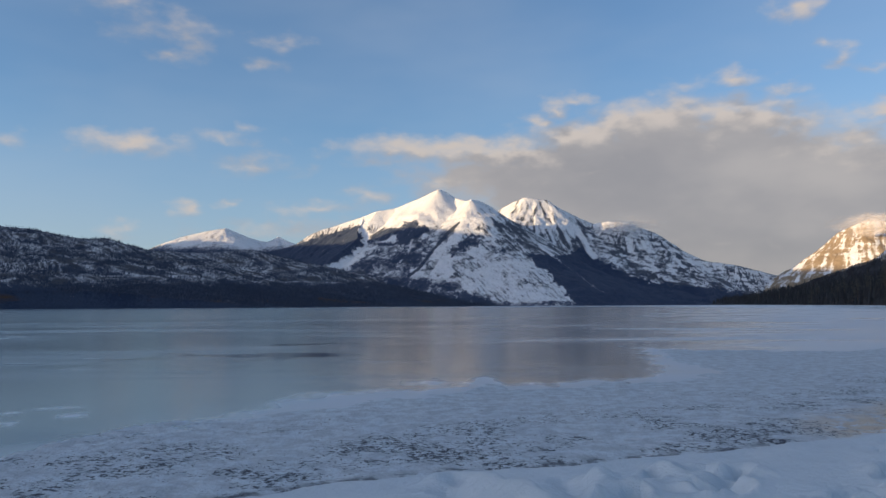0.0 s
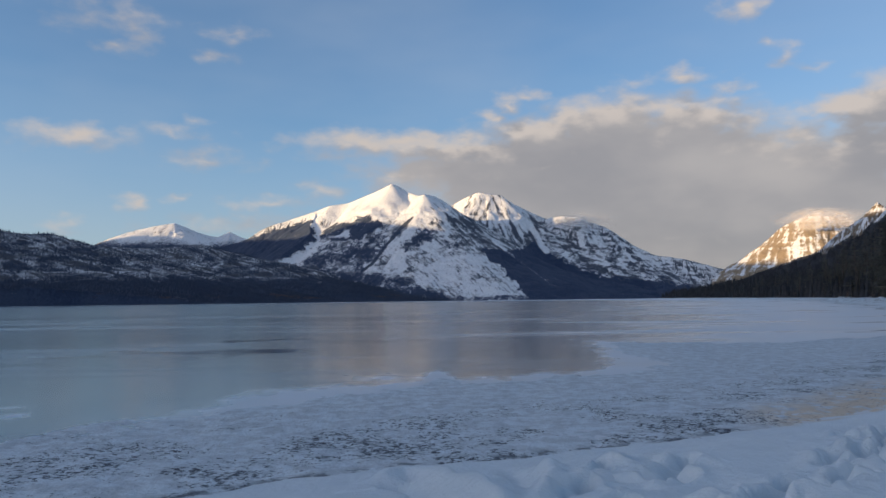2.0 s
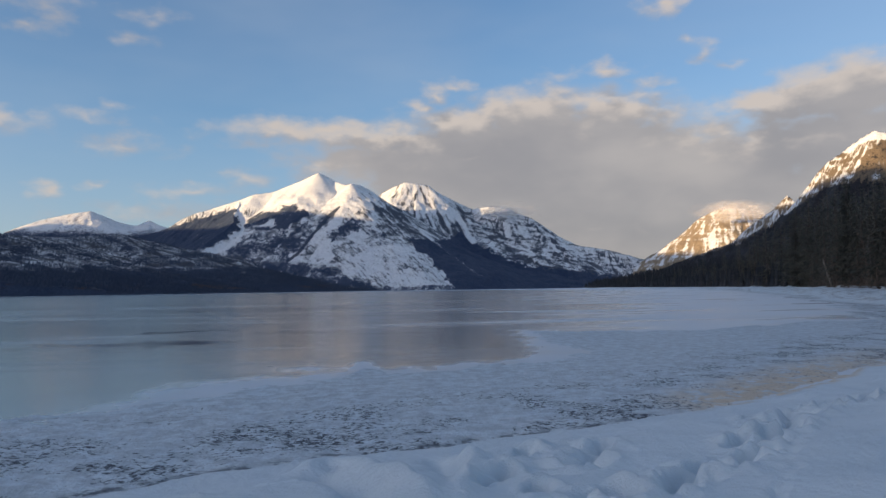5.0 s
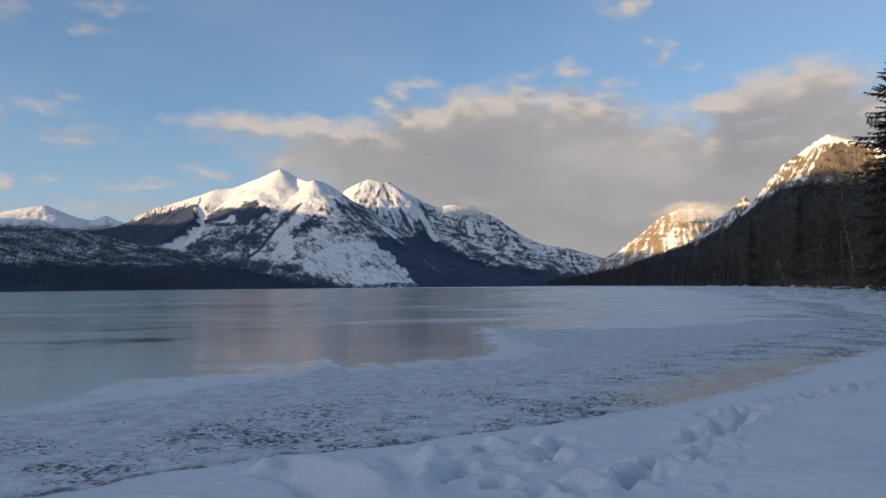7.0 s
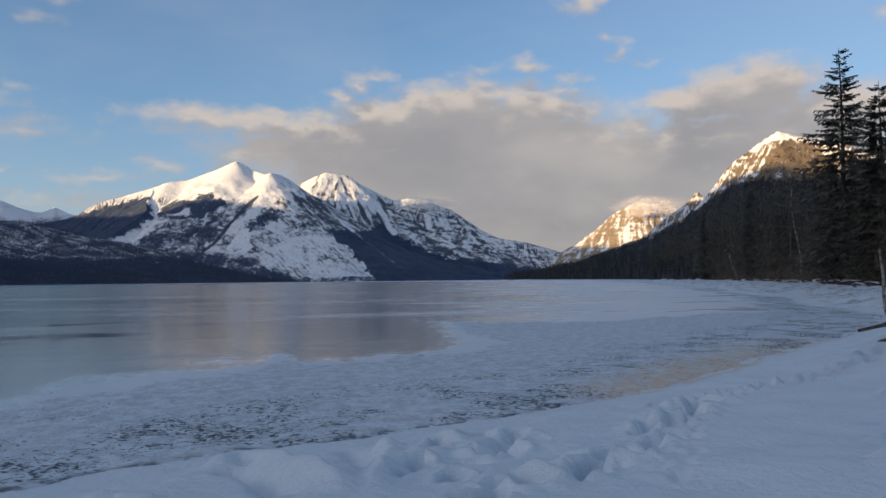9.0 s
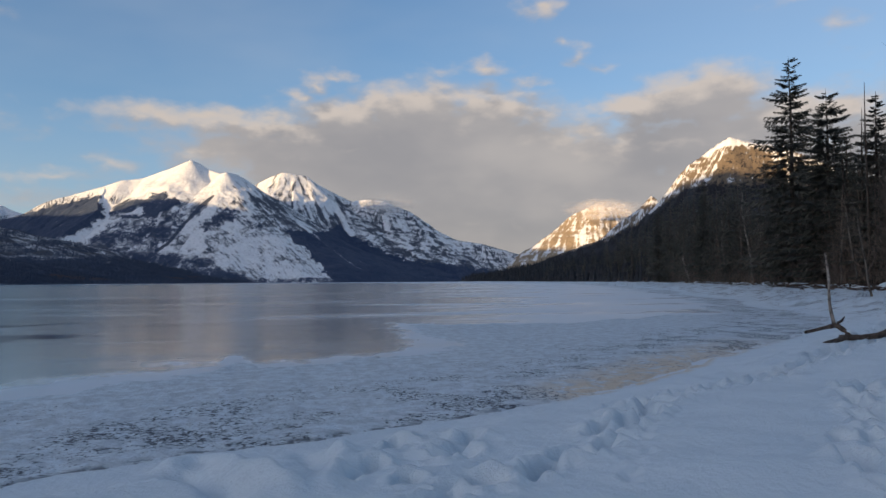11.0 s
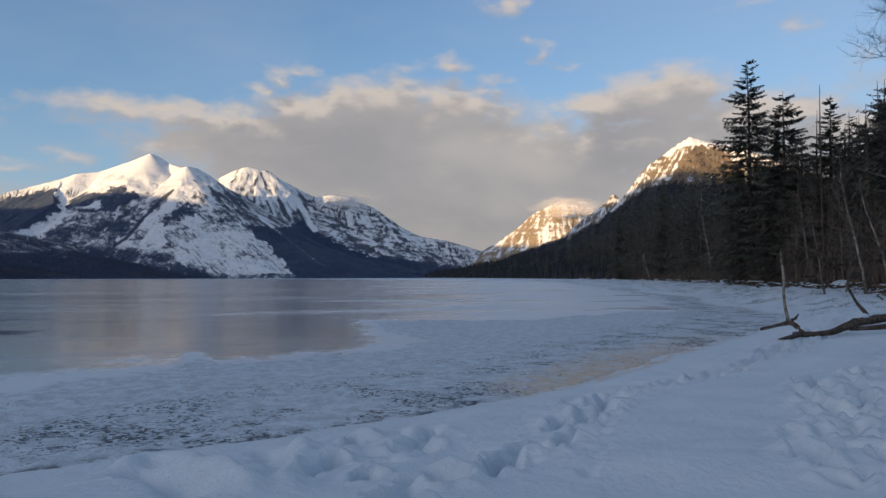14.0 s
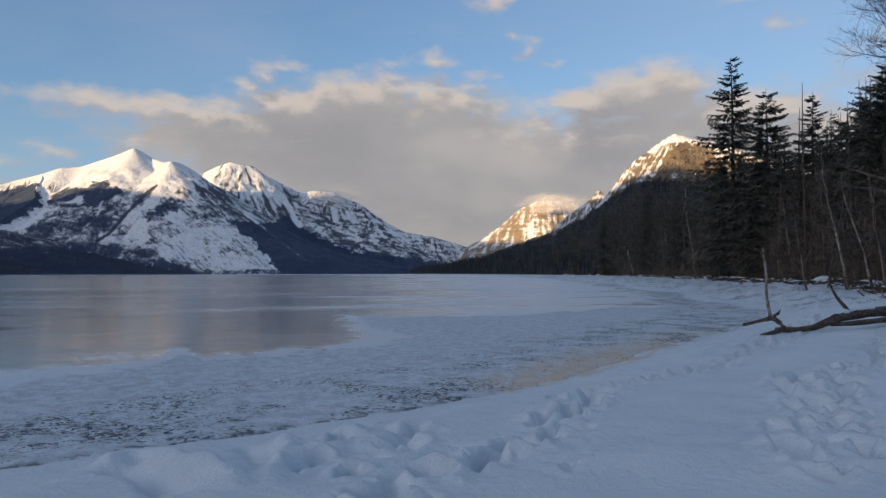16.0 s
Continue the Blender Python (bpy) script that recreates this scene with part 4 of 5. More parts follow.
def conifer_meshes(height, spread, whorls, limbs, sprays, bare=0.12, seed=0, ragged=0.25, droop=0.35, fan_size=1.0):
    rnd = random.Random(seed)
    bend = [(rnd.uniform(-1, 1) * 0.005 * height * f, rnd.uniform(-1, 1) * 0.005 * height * f, height * f) for f in (0, 0.25, 0.5, 0.75, 1)]
    bend[0] = (0, 0, -0.4)
    girth = height * 0.012 + 0.05
    tubes = [tube(bend, [girth * 1.25, girth * 0.95, girth * 0.66, girth * 0.36, 0.015], 7, 0.08, seed)]
    verts, faces = [], []
    for w in range(whorls):
        f = bare + (1 - bare) * (w + rnd.uniform(-0.3, 0.3)) / whorls
        f = min(max(f, 0.02), 0.985)
        level = f * height
        reach = spread * ((1 - f) ** 0.62 * (1 - 0.45 * math.exp(-((f - bare) / 0.12))) + 0.03)
        for k in range(limbs):
            if rnd.random() < ragged * 0.5:
                continue
            a = 2 * math.pi * (k + rnd.random()) / limbs
            long = reach * rnd.uniform(1 - ragged * 1.4, 1 + ragged)
            z0 = level + rnd.uniform(-0.55, 0.35) * height / whorls
            out = Vector((math.cos(a), math.sin(a), 0))
            side = Vector((-math.sin(a), math.cos(a), 0))
            sag = droop * rnd.uniform(0.6, 1.4) * (1 - 0.9 * f)
            up = 0.30 * f

            def at(u):
                return Vector((0, 0, z0)) + out * long * u + Vector((0, 0, long * (up * u - sag * u * (1.6 - 0.8 * u))))
            if f < 0.75 and k % 2 == 0:
                tubes.append(tube([at(0), at(0.5), at(0.95)], [0.045, 0.028, 0.008], 3))
            for j in range(sprays):
                u = 0.12 + 0.88 * (j + rnd.random()) / sprays
                base = at(u)
                fan = fan_size * long * (0.16 + 0.30 * (1 - u)) * rnd.uniform(0.6, 1.2) + 0.08
                for sgn in ((-1, 1, 0) if j % 2 else (-1, 1)):
                    tip = base + (side * sgn * 0.8 + out * rnd.uniform(0.3, 0.9) + Vector((0, 0, rnd.uniform(-0.85, -0.05)))) * fan
                    wide = fan * rnd.uniform(0.09, 0.17) + 0.02
                    b = len(verts)
                    lift = Vector((0, 0, rnd.uniform(-0.5, 0.5)))
                    verts += [base, base.lerp(tip, 0.55) + (out + lift) * wide, tip, base.lerp(tip, 0.5) - (out + lift) * wide]
                    faces.append((b, b + 1, b + 2, b + 3))
    crown = mesh_from("crown", [tuple(v) for v in verts], faces)
    return limbs_mesh("trunk", tubes), crown


def make_conifer(name, label, meshes, m):
    tree = tagged(new(name), label, "tree", "trees along the lake shore")
    tree.empty_display_size = 0.5
    part("trunk", meshes[0], BARK, tree)
    part("crown", meshes[1], NEEDLE, tree, "dark green needles")
    tree.matrix_basis = m
    return tree


def branch_out(tubes, start, way, long, thick, depth, rnd, spread=0.6, up=0.12, droop=0.0, dense=2):
    pts, p, d = [start], start, way.normalized()
    n = 4 if depth else 2
    for k in range(n):
        d = (d + Vector((rnd.gauss(0, 0.16), rnd.gauss(0, 0.16), rnd.gauss(0, 0.12) + up - droop * (k / n)))).normalized()
        p = p + d * long / n
        pts.append(p)
    tubes.append(tube(pts, [thick * (1 - 0.75 * k / n) for k in range(n + 1)], 5 if depth > 1 else 3))
    if depth > 0:
        for k in range(1, n + 1):
            for _ in range(dense if depth > 1 or k > 1 else 1):
                side = Vector((rnd.gauss(0, 1), rnd.gauss(0, 1), rnd.gauss(0.1, 0.6))).normalized()
                branch_out(tubes, pts[k], d * (1 - spread) + side * spread, long * rnd.uniform(0.4, 0.62), thick * (1 - 0.75 * k / n) * 0.55 + 0.002, depth - 1, rnd,
                           spread, up, droop, dense)


def bare_tree_meshes(height, seed, depth=2, lean=0.05, crown_from=0.35, stout=1.0, limbs_count=14, dense=2):
    rnd = random.Random(seed)
    top = Vector((rnd.uniform(-1, 1) * lean * height, rnd.uniform(-1, 1) * lean * height, height))
    pts = [Vector((0, 0, -0.4))] + [top * f + Vector((rnd.gauss(0, 0.012), rnd.gauss(0, 0.012), 0)) * height for f in (0.15, 0.35, 0.55, 0.75, 0.9, 1.0)]
    girth = (0.010 * height + 0.03) * stout
    trunk = limbs_mesh("trunk", [tube(pts, [girth * (1.2 - 1.1 * k / 6) for k in range(7)], 7, 0.1, seed)])
    limbs = []
    for k in range(limbs_count):
        f = crown_from + (0.97 - crown_from) * k / (limbs_count - 1)
        a = rnd.uniform(0, 2 * math.pi)
        at = pts[0].lerp(top, f)
        branch_out(limbs, at, Vector((math.cos(a), math.sin(a), 0.5)), height * 0.26 * (1.15 - f), girth * 0.4 * (1.1 - f) + 0.008, depth, rnd, dense=dense)
    return trunk, limbs_mesh("crown", limbs)


def make_bare(label, meshes, m, bark, twig=TWIG):
    tree = tagged(new("bare_tree"), label, "tree", "trees along the lake shore")
    part("trunk", meshes[0], bark, tree)
    part("crown", meshes[1], twig, tree, "leafless twigs")
    tree.matrix_basis = m
    return tree


def stand(x, y):
    z, _, _ = ground_height(np.array([float(x)]), np.array([float(y)]))
    return float(z[0])


def at_az(az, r, turn=0.0, scale=1.0):
    x, y = polar(az, r)
    return pose(float(x), float(y), stand(x, y) - 0.05, 0, 0, turn) @ Matrix.Diagonal((scale, scale, scale, 1))


# tall spruces on the skyline: azimuth, distance, height, spread
for k, (az, r, h, spread) in enumerate([(41.8, 109, 29.4, 6.2), (44.0, 97, 22.2, 5.6), (46.84, 82, 18.1, 3.2), (49.9, 74, 15.6, 3.6), (51.1, 66, 16.4, 3.8),
                                        (36.2, 190, 24.3, 3.8), (33.05, 275, 25.8, 4.2), (48.8, 76, 14.2, 2.6)]):
    make_conifer("spruce_tree", "tall dark spruce with layered drooping boughs", conifer_meshes(h, spread, 38, 8, 26, 0.05, 100 + k, 0.38, 0.46, 0.60), at_az(az, r, 40.0 * k))

NEAR_WOOD = 96.0
VARIANTS = [conifer_meshes(16.0, s, w, 8, 11, b, 200 + k, g, fan_size=0.6) for k, (s, w, b, g) in enumerate([(3.2, 20, 0.10, 0.35), (2.8, 19, 0.16, 0.4), (3.5, 18, 0.06, 0.4), (2.4, 20, 0.22, 0.45)])]
VARIANTS += [conifer_meshes(16.0, s, 17, 6, 6, b, 240 + k, g, fan_size=0.8) for k, (s, b, g) in enumerate([(3.4, 0.03, 0.25), (2.9, 0.05, 0.35), (3.6, 0.03, 0.3), (2.6, 0.1, 0.4)])]
FIRST = [None] * len(VARIANTS)


def edge_distance(az):
    a, r = math.radians(az), 20.0
    while inland(np.array([r * math.sin(a)]), np.array([r * math.cos(a)]), SHORE)[0] < 9 + 0.012 * r and r < 2900:
        r *= 1.02
    return r


EDGE_AZ = np.arange(15.0, 62.0, 0.2)
EDGE_R = np.array([edge_distance(az) for az in EDGE_AZ])


def forest_edge(az):
    """How far off the wood begins in a direction."""
    return float(np.interp(az, EDGE_AZ, EDGE_R))


SKYLINE = ([19, 22, 26, 30.2, 33, 35.5, 38.7, 41, 43, 45.5, 47, 48.4, 49.5, 50.5, 56], [0.3, 0.9, 1.5, 2.9, 5.0, 6.2, 6.8, 7.1, 8.2, 8.6, 9.2, 10.6, 12.0, 12.8, 14.0])
rnd = random.Random(11)
for k in range(310):
    az = 20.5 + 35.0 * ((k + 0.5) / 260) ** 0.60 + rnd.uniform(-0.3, 0.3) if k < 260 else 29.5 + 0.24 * (k - 260)
    edge = forest_edge(az)
    r = edge + 4 + rnd.uniform(0, 1) ** 1.4 * (16 + 0.16 * edge)
    tall = r * math.tan(radians(float(np.interp(az, *SKYLINE)))) + 0.7
    v = rnd.randrange(4) + (4 if r > NEAR_WOOD or r > edge + 9 else 0)
    m = at_az(az, r, rnd.uniform(0, 360))
    size = min(max(tall / 16.0, 0.45), 1.85) * rnd.uniform(0.62, 1.10)
    if FIRST[v] is None:
        FIRST[v] = make_conifer("conifer_tree", "dark conifer in the shore forest", VARIANTS[v], m)
    else:
        copy_thing(FIRST[v], m @ Matrix.Diagonal((size, size, size, 1)))


# dead poles and pale leafless trees at the wood's edge: azimuth, distance, height, tilt
for az, r, h, tilt in [(46.25, 80, 18.7, 0.0), (45.85, 82, 16.9, 1.5)]:
    pole = tagged(new("dead_tree"), "bare dead conifer trunk without branches", "tree", "trees along the lake shore")
    stubs = [tube([(0, 0, -0.5), (0.05, 0, h * 0.4), (-0.03, 0.04, h * 0.75), (0, 0, h)], [0.15, 0.11, 0.07, 0.02], 7, 0.1, 3)]
    rs = random.Random(int(az * 10))
    for q in range(16):
        a, zz = rs.uniform(0, 6.28), h * rs.uniform(0.35, 0.95)
        long = rs.uniform(0.2, 0.6)
        stubs.append(tube([(0, 0, zz), (long * math.cos(a), long * math.sin(a), zz - 0.1)], [0.025, 0.008], 3))
    part("trunk", limbs_mesh("trunk", stubs), BARK, pole)
    pole.matrix_basis = at_az(az, r) @ pose(0, 0, 0, 0, tilt, 0)
for k, (az, r, h, tilt) in enumerate([(48.7, 58, 10.0, -9.5), (46.4, 60, 6.6, -8), (42.6, 72, 7.2, -2.3), (39.2, 90, 11.0, -2.4), (33.2, 160, 9, 3), (50.3, 56, 7.8, -12), (50.9, 55, 7.5, -6),
                                      (47.6, 62, 6.0, 9), (41.0, 78, 7.0, -2), (45.6, 66, 7.2, -5), (44.6, 68, 6.0, 4), (37.4, 104, 9.0, -3)]):
    if az < 46:
        h, r = h * (forest_edge(az) - 1.5) / r, forest_edge(az) - 1.5
    make_bare("pale slender leafless tree at the forest edge", bare_tree_meshes(h, 300 + k, 1, 0.05, 0.3, 0.75, 16), at_az(az, r, 50.0 * k) @ pose(0, 0, 0, 0, 0, -50.0 * k - az) @ pose(0, 0, 0, 0, tilt, 0), BIRCH if k in (0, 2, 3, 5) else PALE_BARK)
SHRUBS = [bare_tree_meshes(7.0, 350 + k, 1, 0.08, 0.08, 0.42, 17) for k in range(3)]
FIRST_SHRUB = [None] * 3
rs = random.Random(17)
for k in range(240):
    az = 29.5 + 25.0 * rs.random() ** 0.75
    r = forest_edge(az) + rs.uniform(-0.5, 5)
    size, v = rs.uniform(0.55, 1.6), rs.randrange(3)
    if FIRST_SHRUB[v] is None:
        FIRST_SHRUB[v] = make_bare("thin brown leafless sapling in the undergrowth", SHRUBS[v], at_az(az, r, rs.uniform(0, 360)), TWIG)
    else:
        copy_thing(FIRST_SHRUB[v], at_az(az, r, rs.uniform(0, 360)) @ Matrix.Diagonal((size, size, size, 1)))
big = make_bare("large leafless birch with fine drooping twigs", bare_tree_meshes(17.0, 333, 3, 0.02, 0.45, 1.0, 12, 3), at_az(54.2, 29, 20.0), PALE_BARK, DARK_TWIG)
for bough in ([(54.1, 29, 4.6), (52.4, 28.8, 5.0), (50.7, 28.6, 5.25), (48.6, 28.4, 5.65)], [(54.1, 29, 4.2), (52.2, 29, 4.6), (50.4, 29, 4.95), (49.4, 29, 5.0)]):
    pts = [big.matrix_basis.inverted() @ Vector((float(polar(a, r)[0]), float(polar(a, r)[1]), z)) for a, r, z in bough]
    part("limb", limbs_mesh("limb", [tube(pts, [0.07, 0.05, 0.04, 0.012], 6, 0.08, 4)]), BARK, big)

# ---------------------------------------------------------------- far woods and thickets
hx, hy, hz = HILL_GRID
hr = np.hypot(hx, hy)
h_el = np.degrees(np.arctan2(hz, hr))
rng = np.random.default_rng(4)
pick_r, pick_c = rng.integers(0, hx.shape[0], 160000), rng.integers(0, hx.shape[1], 160000)
tx, ty, tz, te = hx[pick_r, pick_c], hy[pick_r, pick_c], hz[pick_r, pick_c], h_el[pick_r, pick_c]
t_az = np.degrees(np.arctan2(tx, ty))
thick = np.clip(0.45 + 0.6 * fbm(t_az * 0.55 + 0.9 * te, te * 2.2 - 0.3 * t_az, 4, 0.6, 51) + 0.8 * smooth(te, 1.9, 1.2), 0.08, 1)
keep = (tz > 1.5) & (t_az > -34) & (t_az < 14) & (rng.random(160000) < thick)
tx, ty, tz = tx[keep][:38000], ty[keep][:38000], tz[keep][:38000]
tx, ty = tx + rng.uniform(-4, 4, len(tx)), ty + rng.uniform(-4, 4, len(ty))
sx, sy, sz = SLOPE_GRID
pick_r, pick_c = rng.integers(0, sx.shape[0], 80000), rng.integers(0, sx.shape[1], 80000)
rx, ry, rz = sx[pick_r, pick_c] + rng.uniform(-1.5, 1.5, 80000), sy[pick_r, pick_c], sz[pick_r, pick_c]
r_az, r_el = np.degrees(np.arctan2(rx, ry)), np.degrees(np.arctan2(rz, np.hypot(rx, ry)))
keep = (rz > 1.0) & (r_az < 46) & (r_el < np.interp(r_az, [20, 26.7, 28.5, 31, 33.3, 35.5, 38, 46], [0.7, 1.9, 2.6, 3.8, 5.2, 6.4, 6.7, 6.8]))
shore_r = np.exp(rng.uniform(math.log(330), math.log(2900), 5000))
shore_x = np.interp(shore_r, np.hypot(*np.array(SHORE[4:]).T), np.array(SHORE[4:])[:, 0])
shore_x = shore_x + (10 + 0.012 * shore_r) + rng.random(5000) ** 1.5 * (10 + 0.10 * shore_r)
shore_yy = np.interp(shore_r, np.hypot(*np.array(SHORE[4:]).T), np.array(SHORE[4:])[:, 1]) - rng.random(5000) * 8
shore_z, shore_in, _ = ground_height(shore_x, shore_yy)
ok = shore_in > 8


def wood_of_cones(name, label, x, y, z, tall, mat):
    """Many small conifers as one mesh: two stacked tapering tiers each."""
    count = len(x)
    wide, turn = tall * rng.uniform(0.13, 0.2, count), rng.uniform(0, 6.28, count)
    corners = []
    for low, high, reach in ((0.08, 0.70, 1.0), (0.42, 1.0, 0.62)):
        for k in range(3):
            a = turn + k * 2.094 + low
            corners.append(np.stack([x + reach * wide * np.cos(a), y + reach * wide * np.sin(a), z - 1 + low * tall], 1))
        corners.append(np.stack([x, y, z - 1 + high * tall], 1))
    corners = np.stack(corners, 1).reshape(-1, 3)
    first = 8 * np.arange(count)[:, None]
    faces = np.concatenate([first + np.array(f) for f in ((0, 1, 3), (1, 2, 3), (2, 0, 3), (4, 5, 7), (5, 6, 7), (6, 4, 7))])
    me = mesh_from(name, corners, faces)
    me.materials.append(mat)
    return tagged(new(name, me), label, "forest", kind="stuff")


wood_of_cones("far_woods", "dark conifers scattered over the snowy hill", tx, ty, tz, rng.uniform(5, 10, len(tx)), HAZED_NEEDLE)
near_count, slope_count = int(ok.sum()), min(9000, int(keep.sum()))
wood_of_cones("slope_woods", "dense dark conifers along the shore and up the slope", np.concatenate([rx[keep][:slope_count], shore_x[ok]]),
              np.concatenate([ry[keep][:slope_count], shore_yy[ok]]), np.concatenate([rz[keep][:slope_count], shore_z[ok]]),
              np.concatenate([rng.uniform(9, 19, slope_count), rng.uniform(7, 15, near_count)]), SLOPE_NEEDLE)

stems = []
rs = random.Random(21)
for k in range(1400):
    az = 26 + 29 * rs.random() ** 0.8
    r = forest_edge(az) + rs.uniform(-3.0, 7)
    x, y = (float(v) for v in polar(az, r))
    z, long = stand(x, y), rs.uniform(0.7, 2.6) * (1.8 if rs.random() < 0.3 else 1.0)
    dx, dy = rs.gauss(0, 0.28) * long, rs.gauss(0, 0.28) * long
    stems.append(tube([(x, y, z - 0.1), (x + dx * 0.4, y + dy * 0.4, z + long * 0.6), (x + dx, y + dy, z + long)], [0.032, 0.022, 0.006], 3))
    for q in range(3):
        f = rs.uniform(0.3, 0.8)
        p = Vector((x + dx * f * 0.8, y + dy * f * 0.8, z + long * f))
        stems.append(tube([p, p + Vector((rs.gauss(0, 0.4), rs.gauss(0, 0.4), rs.uniform(0.1, 0.6)))], [0.018, 0.006], 3))
brush_mesh = limbs_mesh("brush", stems)
brush_mesh.materials.append(TWIG)
tagged(new("brush", brush_mesh), "tangled leafless brush along the forest edge", "brush", kind="stuff")

# ---------------------------------------------------------------- driftwood


def log_mesh(name, points, radii, seed, wobble=0.07, sides=12, steps=5):
    """A gnarled trunk through points."""
    rl = random.Random(seed)
    pts, rad = [], []
    for k in range(len(points) - 1):
        p0, p1 = Vector(points[k]), Vector(points[k + 1])
        before = Vector(points[max(k - 1, 0)])
        after = Vector(points[min(k + 2, len(points) - 1)])
        for q in range(steps):
            f = q / steps
            m0, m1 = (p1 - before) * 0.5, (after - p0) * 0.5
            pts.append((2 * f ** 3 - 3 * f ** 2 + 1) * p0 + (f ** 3 - 2 * f ** 2 + f) * m0 + (3 * f ** 2 - 2 * f ** 3) * p1 + (f ** 3 - f ** 2) * m1)
            rad.append((radii[k] * (1 - f) + radii[k + 1] * f) * rl.uniform(0.97, 1.04))
    pts.append(Vector(points[-1]))
    rad.append(radii[-1])
    return limbs_mesh(name, [tube(pts, rad, sides, wobble, seed)])


def seen_at(az, r, z):
    x, y = polar(az, r)
    return float(x), float(y), z


drift = tagged(new("driftwood_log"), "weathered forked driftwood trunk lying on the snow", "log")
part("trunk", log_mesh("trunk", [seen_at(44.6, 25.2, 0.55), seen_at(45.3, 25.4, 0.52), seen_at(46.8, 25.8, 0.58), seen_at(47.9, 26.6, 0.76), seen_at(49.2, 27.6, 0.91), seen_at(51.0, 29.2, 0.97), seen_at(54.5, 32, 1.02)],
                       [0.06, 0.075, 0.085, 0.12, 0.155, 0.16, 0.16], 5, 0.16), DRIFT, drift)
part("branch", log_mesh("branch", [seen_at(45.0, 25.3, 0.55), seen_at(44.45, 24.6, 0.49), seen_at(43.7, 23.6, 0.47)], [0.075, 0.065, 0.04], 6, 0.14), DRIFT, drift)
part("branch", log_mesh("branch", [seen_at(45.2, 25.4, 0.56), seen_at(44.5, 25.7, 0.82), seen_at(43.9, 25.9, 0.78), seen_at(42.55, 26.4, 0.58)], [0.065, 0.075, 0.06, 0.045], 7, 0.14), DRIFT, drift)
part("branch", log_mesh("branch", [seen_at(44.3, 25.8, 0.84), seen_at(44.05, 25.8, 1.45), seen_at(44.02, 25.8, 2.2), seen_at(43.86, 25.8, 2.98)], [0.06, 0.042, 0.040, 0.026], 8, 0.12), STUB, drift, "upright peeling stub")
part("branch", log_mesh("branch", [seen_at(49.0, 27.3, 0.92), seen_at(48.75, 27.25, 1.14), seen_at(48.3, 27.2, 1.42), seen_at(47.85, 27.2, 1.86)], [0.075, 0.06, 0.05, 0.03], 9), DRIFT, drift)
part("branch", log_mesh("branch", [seen_at(47.9, 26.5, 0.64), seen_at(49.5, 27.2, 0.68), seen_at(51.2, 28.4, 0.74), seen_at(53, 30, 0.78)], [0.05, 0.085, 0.09, 0.09], 10, 0.14), DRIFT, drift)
part("snow_cap", log_mesh("snow_cap", [seen_at(47.9, 26.6, 0.88), seen_at(48.6, 27.1, 0.97), seen_at(49.2, 27.6, 1.05), seen_at(50.4, 28.6, 1.08)], [0.04, 0.1, 0.11, 0.03], 11, 0.15, 8), SNOW, drift, "patches of snow on the bark")
part("snow_cap", log_mesh("snow_cap", [seen_at(44.75, 25.5, 0.62), seen_at(45.2, 25.5, 0.66), seen_at(45.6, 25.6, 0.60)], [0.03, 0.10, 0.03], 21, 0.2, 8), SNOW, drift, "clump of snow in the fork")
part("twig", log_mesh("twig", [seen_at(44.0, 25.8, 1.95), seen_at(44.25, 25.75, 1.9), seen_at(44.5, 25.7, 2.0)], [0.03, 0.02, 0.01], 12, 0.1, 5), DRIFT, drift)

part("twig", log_mesh("twig", [seen_at(43.98, 25.8, 2.35), seen_at(43.75, 25.8, 2.42), seen_at(43.6, 25.8, 2.36)], [0.02, 0.015, 0.008], 18, 0.1, 5), DRIFT, drift)
part("twig", log_mesh("twig", [seen_at(44.5, 25.7, 0.92), seen_at(44.75, 25.6, 1.0), seen_at(44.9, 25.5, 1.12)], [0.05, 0.035, 0.012], 19, 0.2, 6), DRIFT, drift)
part("bark_plate", log_mesh("bark_plate", [seen_at(47.6, 26.3, 0.72), seen_at(48.1, 26.6, 0.80), seen_at(48.6, 26.9, 0.88)], [0.06, 0.135, 0.12], 20, 0.2, 9), DRIFT, drift, "loose dark bark plate")
stray = None
rs = random.Random(31)
for k in range(64):
    az = 30 + 25 * rs.random() ** 0.8
    r = forest_edge(az) + rs.uniform(-7.0, 0.5)
    m = at_az(az, r, rs.uniform(-60, 60) - az) @ pose(0, 0, 0.16, 0, rs.uniform(-12, 12), 0)
    if stray is None:
        stray = tagged(new("fallen_log"), "small grey fallen log half buried in snow", "log", "fallen logs along the shore")
        part("trunk", log_mesh("trunk", [(-1.6, 0, 0), (-0.5, 0.1, 0.06), (0.6, 0.02, 0.02), (1.7, -0.1, 0.1)], [0.13, 0.15, 0.12, 0.07], 13, 0.12, 8, 3), DRIFT, stray)
        part("branch", log_mesh("branch", [(0.5, 0, 0.05), (0.8, 0.2, 0.5), (0.95, 0.3, 0.9)], [0.05, 0.035, 0.015], 14, 0.1, 6, 3), DRIFT, stray)
        part("snow_cap", log_mesh("snow_cap", [(-1.3, 0.0, 0.11), (-0.5, 0.1, 0.17), (0.5, 0.02, 0.12), (1.2, -0.06, 0.14)], [0.05, 0.12, 0.11, 0.04], 15, 0.1, 8, 3), SNOW, stray, "white snow cap")
        stray.matrix_basis = m
    else:
        size = rs.uniform(0.35, 0.95)
        copy_thing(stray, m @ Matrix.Diagonal((size, size, size, 1)))
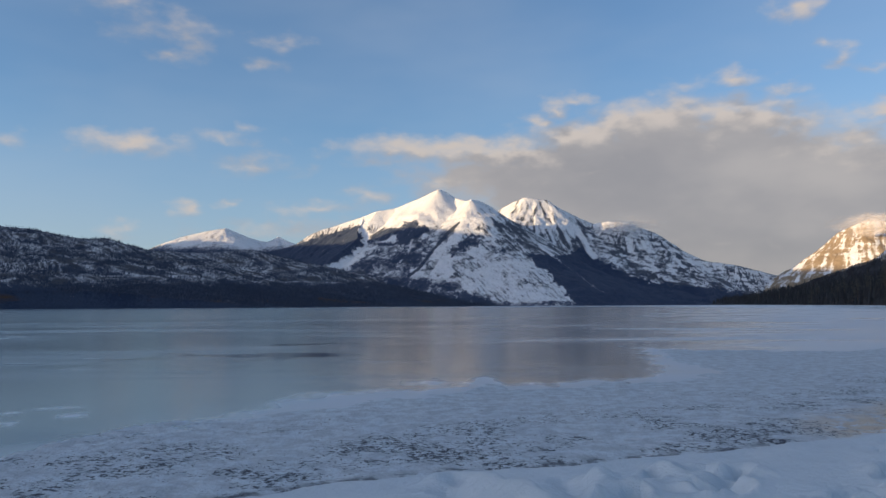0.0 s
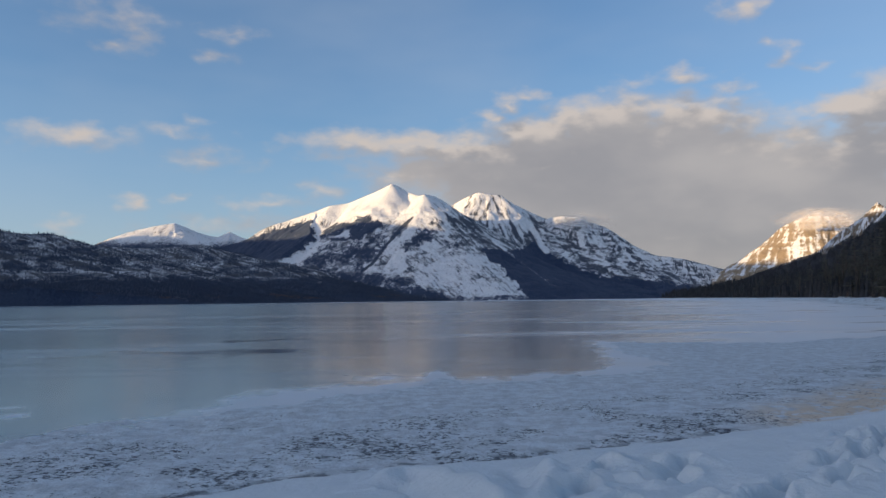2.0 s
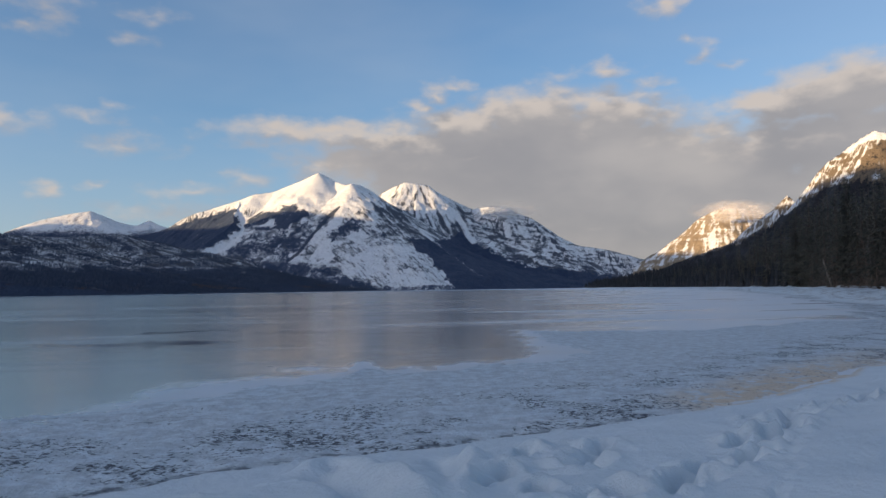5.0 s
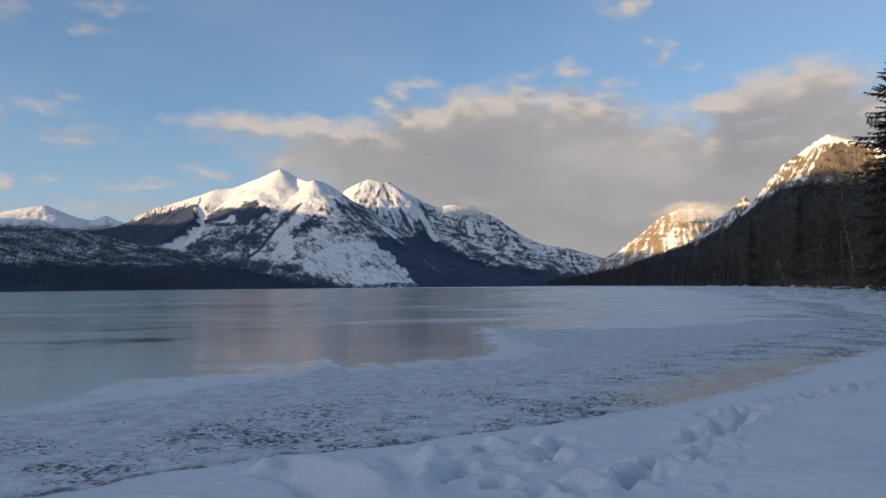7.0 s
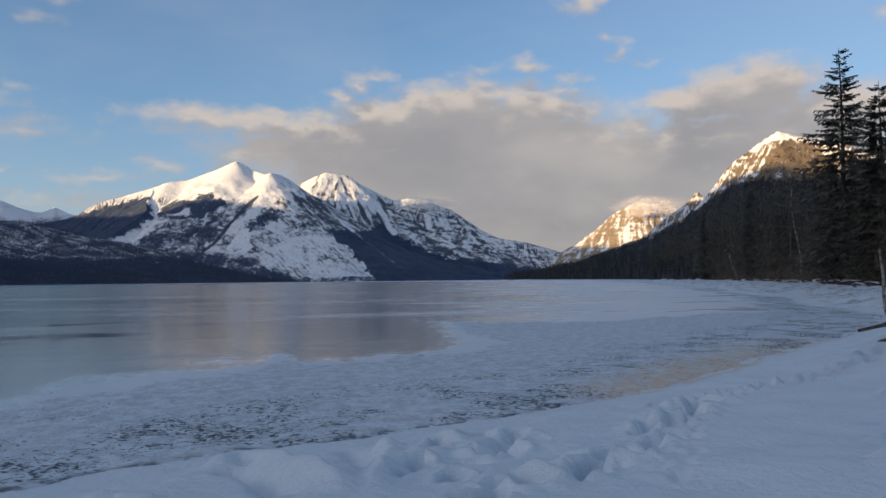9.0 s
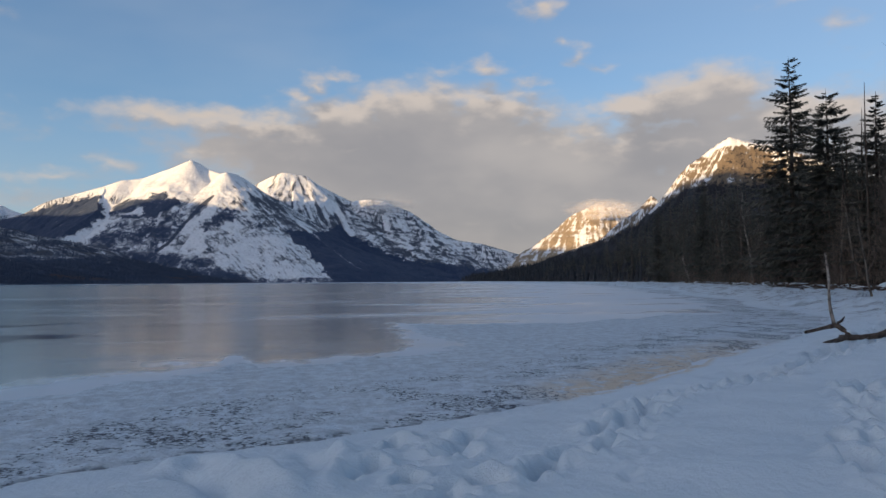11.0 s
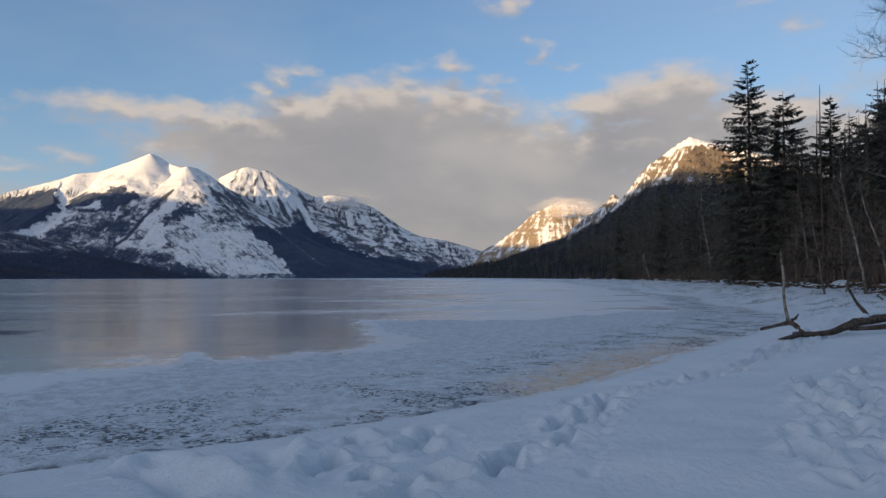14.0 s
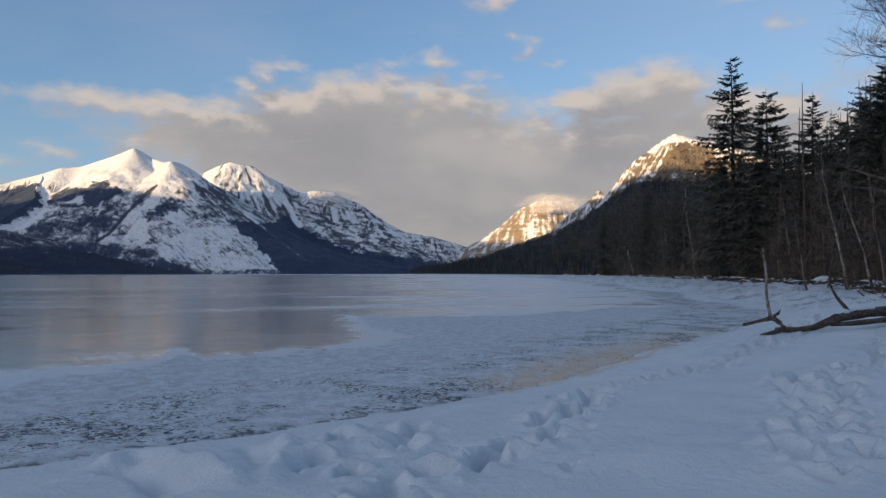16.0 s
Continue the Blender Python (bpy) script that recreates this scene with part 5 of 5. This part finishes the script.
def heap_mesh(seed):
    """A lumpy snow heap, flat below."""
    rows, cols = 7, 14
    verts = []
    for a in range(rows):
        f = a / (rows - 1)
        for b in range(cols):
            t = 2 * math.pi * b / cols
            bump = 1 + 0.35 * float(perlin(2.0 * math.cos(t) + seed, 2.0 * math.sin(t) + 1.7 * f, seed))
            verts.append((math.cos(t) * math.sin(f * 1.57) * bump, 0.7 * math.sin(t) * math.sin(f * 1.57) * bump, 0.55 * math.cos(f * 1.57) * (0.75 + 0.25 * bump) - 0.08))
    faces = [(a * cols + b, (a + 1) * cols + b, (a + 1) * cols + (b + 1) % cols, a * cols + (b + 1) % cols) for a in range(rows - 1) for b in range(cols)]
    me = mesh_from("snow_heap", verts, faces)
    me.polygons.foreach_set("use_smooth", np.ones(len(faces), bool))
    me.materials.append(SNOW)
    return me


heaps = [tagged(new("snow_heap", heap_mesh(k)), "rounded heap of snow over buried brush", "snow heap", "snow heaps at the forest edge") for k in range(3)]
rs = random.Random(41)
for k in range(170):
    az = 29 + 26 * rs.random() ** 0.8
    r = forest_edge(az) + rs.uniform(-4.5, 1.0)
    size = rs.uniform(0.30, 1.0) * (0.7 + r / 300)
    m = at_az(az, r, rs.uniform(0, 360), 1.0) @ Matrix.Diagonal((size, size, size * rs.uniform(0.6, 1.1), 1))
    if k < 3:
        heaps[k].matrix_basis = at_az(az, r, rs.uniform(0, 360))
    else:
        copy_thing(heaps[k % 3], m)
sticks = []
rs = random.Random(51)
for k in range(1100):
    az = 29 + 26 * rs.random() ** 0.8
    r = forest_edge(az) + rs.triangular(-12.0, 1.0, -5.0)
    x, y = (float(v) for v in polar(az, r))
    a, long, tip = rs.uniform(0, 6.28), rs.uniform(0.25, 1.5), rs.uniform(-0.05, 0.45)
    z = stand(x, y) + 0.06
    thick = rs.uniform(0.02, 0.058)
    sticks.append(tube([(x, y, z), (x + 0.5 * long * math.cos(a), y + 0.5 * long * math.sin(a), z + 0.6 * tip), (x + long * math.cos(a), y + long * math.sin(a), z + tip)],
                       [thick, thick * 0.8, thick * 0.3], 5))
litter = limbs_mesh("driftwood_litter", sticks)
litter.materials.append(DRIFT)
tagged(new("driftwood_litter", litter), "dark broken sticks littering the snowy beach", "driftwood", kind="stuff")
tilted = tagged(new("dead_tree"), "pale broken trunk leaning at the forest edge", "tree", "trees along the lake shore")
part("trunk", log_mesh("trunk", [(0, 0, -0.3), (-0.6, 0, 2.2), (-1.3, 0, 4.6)], [0.22, 0.19, 0.13], 17), STUB, tilted)
tilted.matrix_basis = at_az(35.16, forest_edge(35.16) - 2, -35, 1.5)
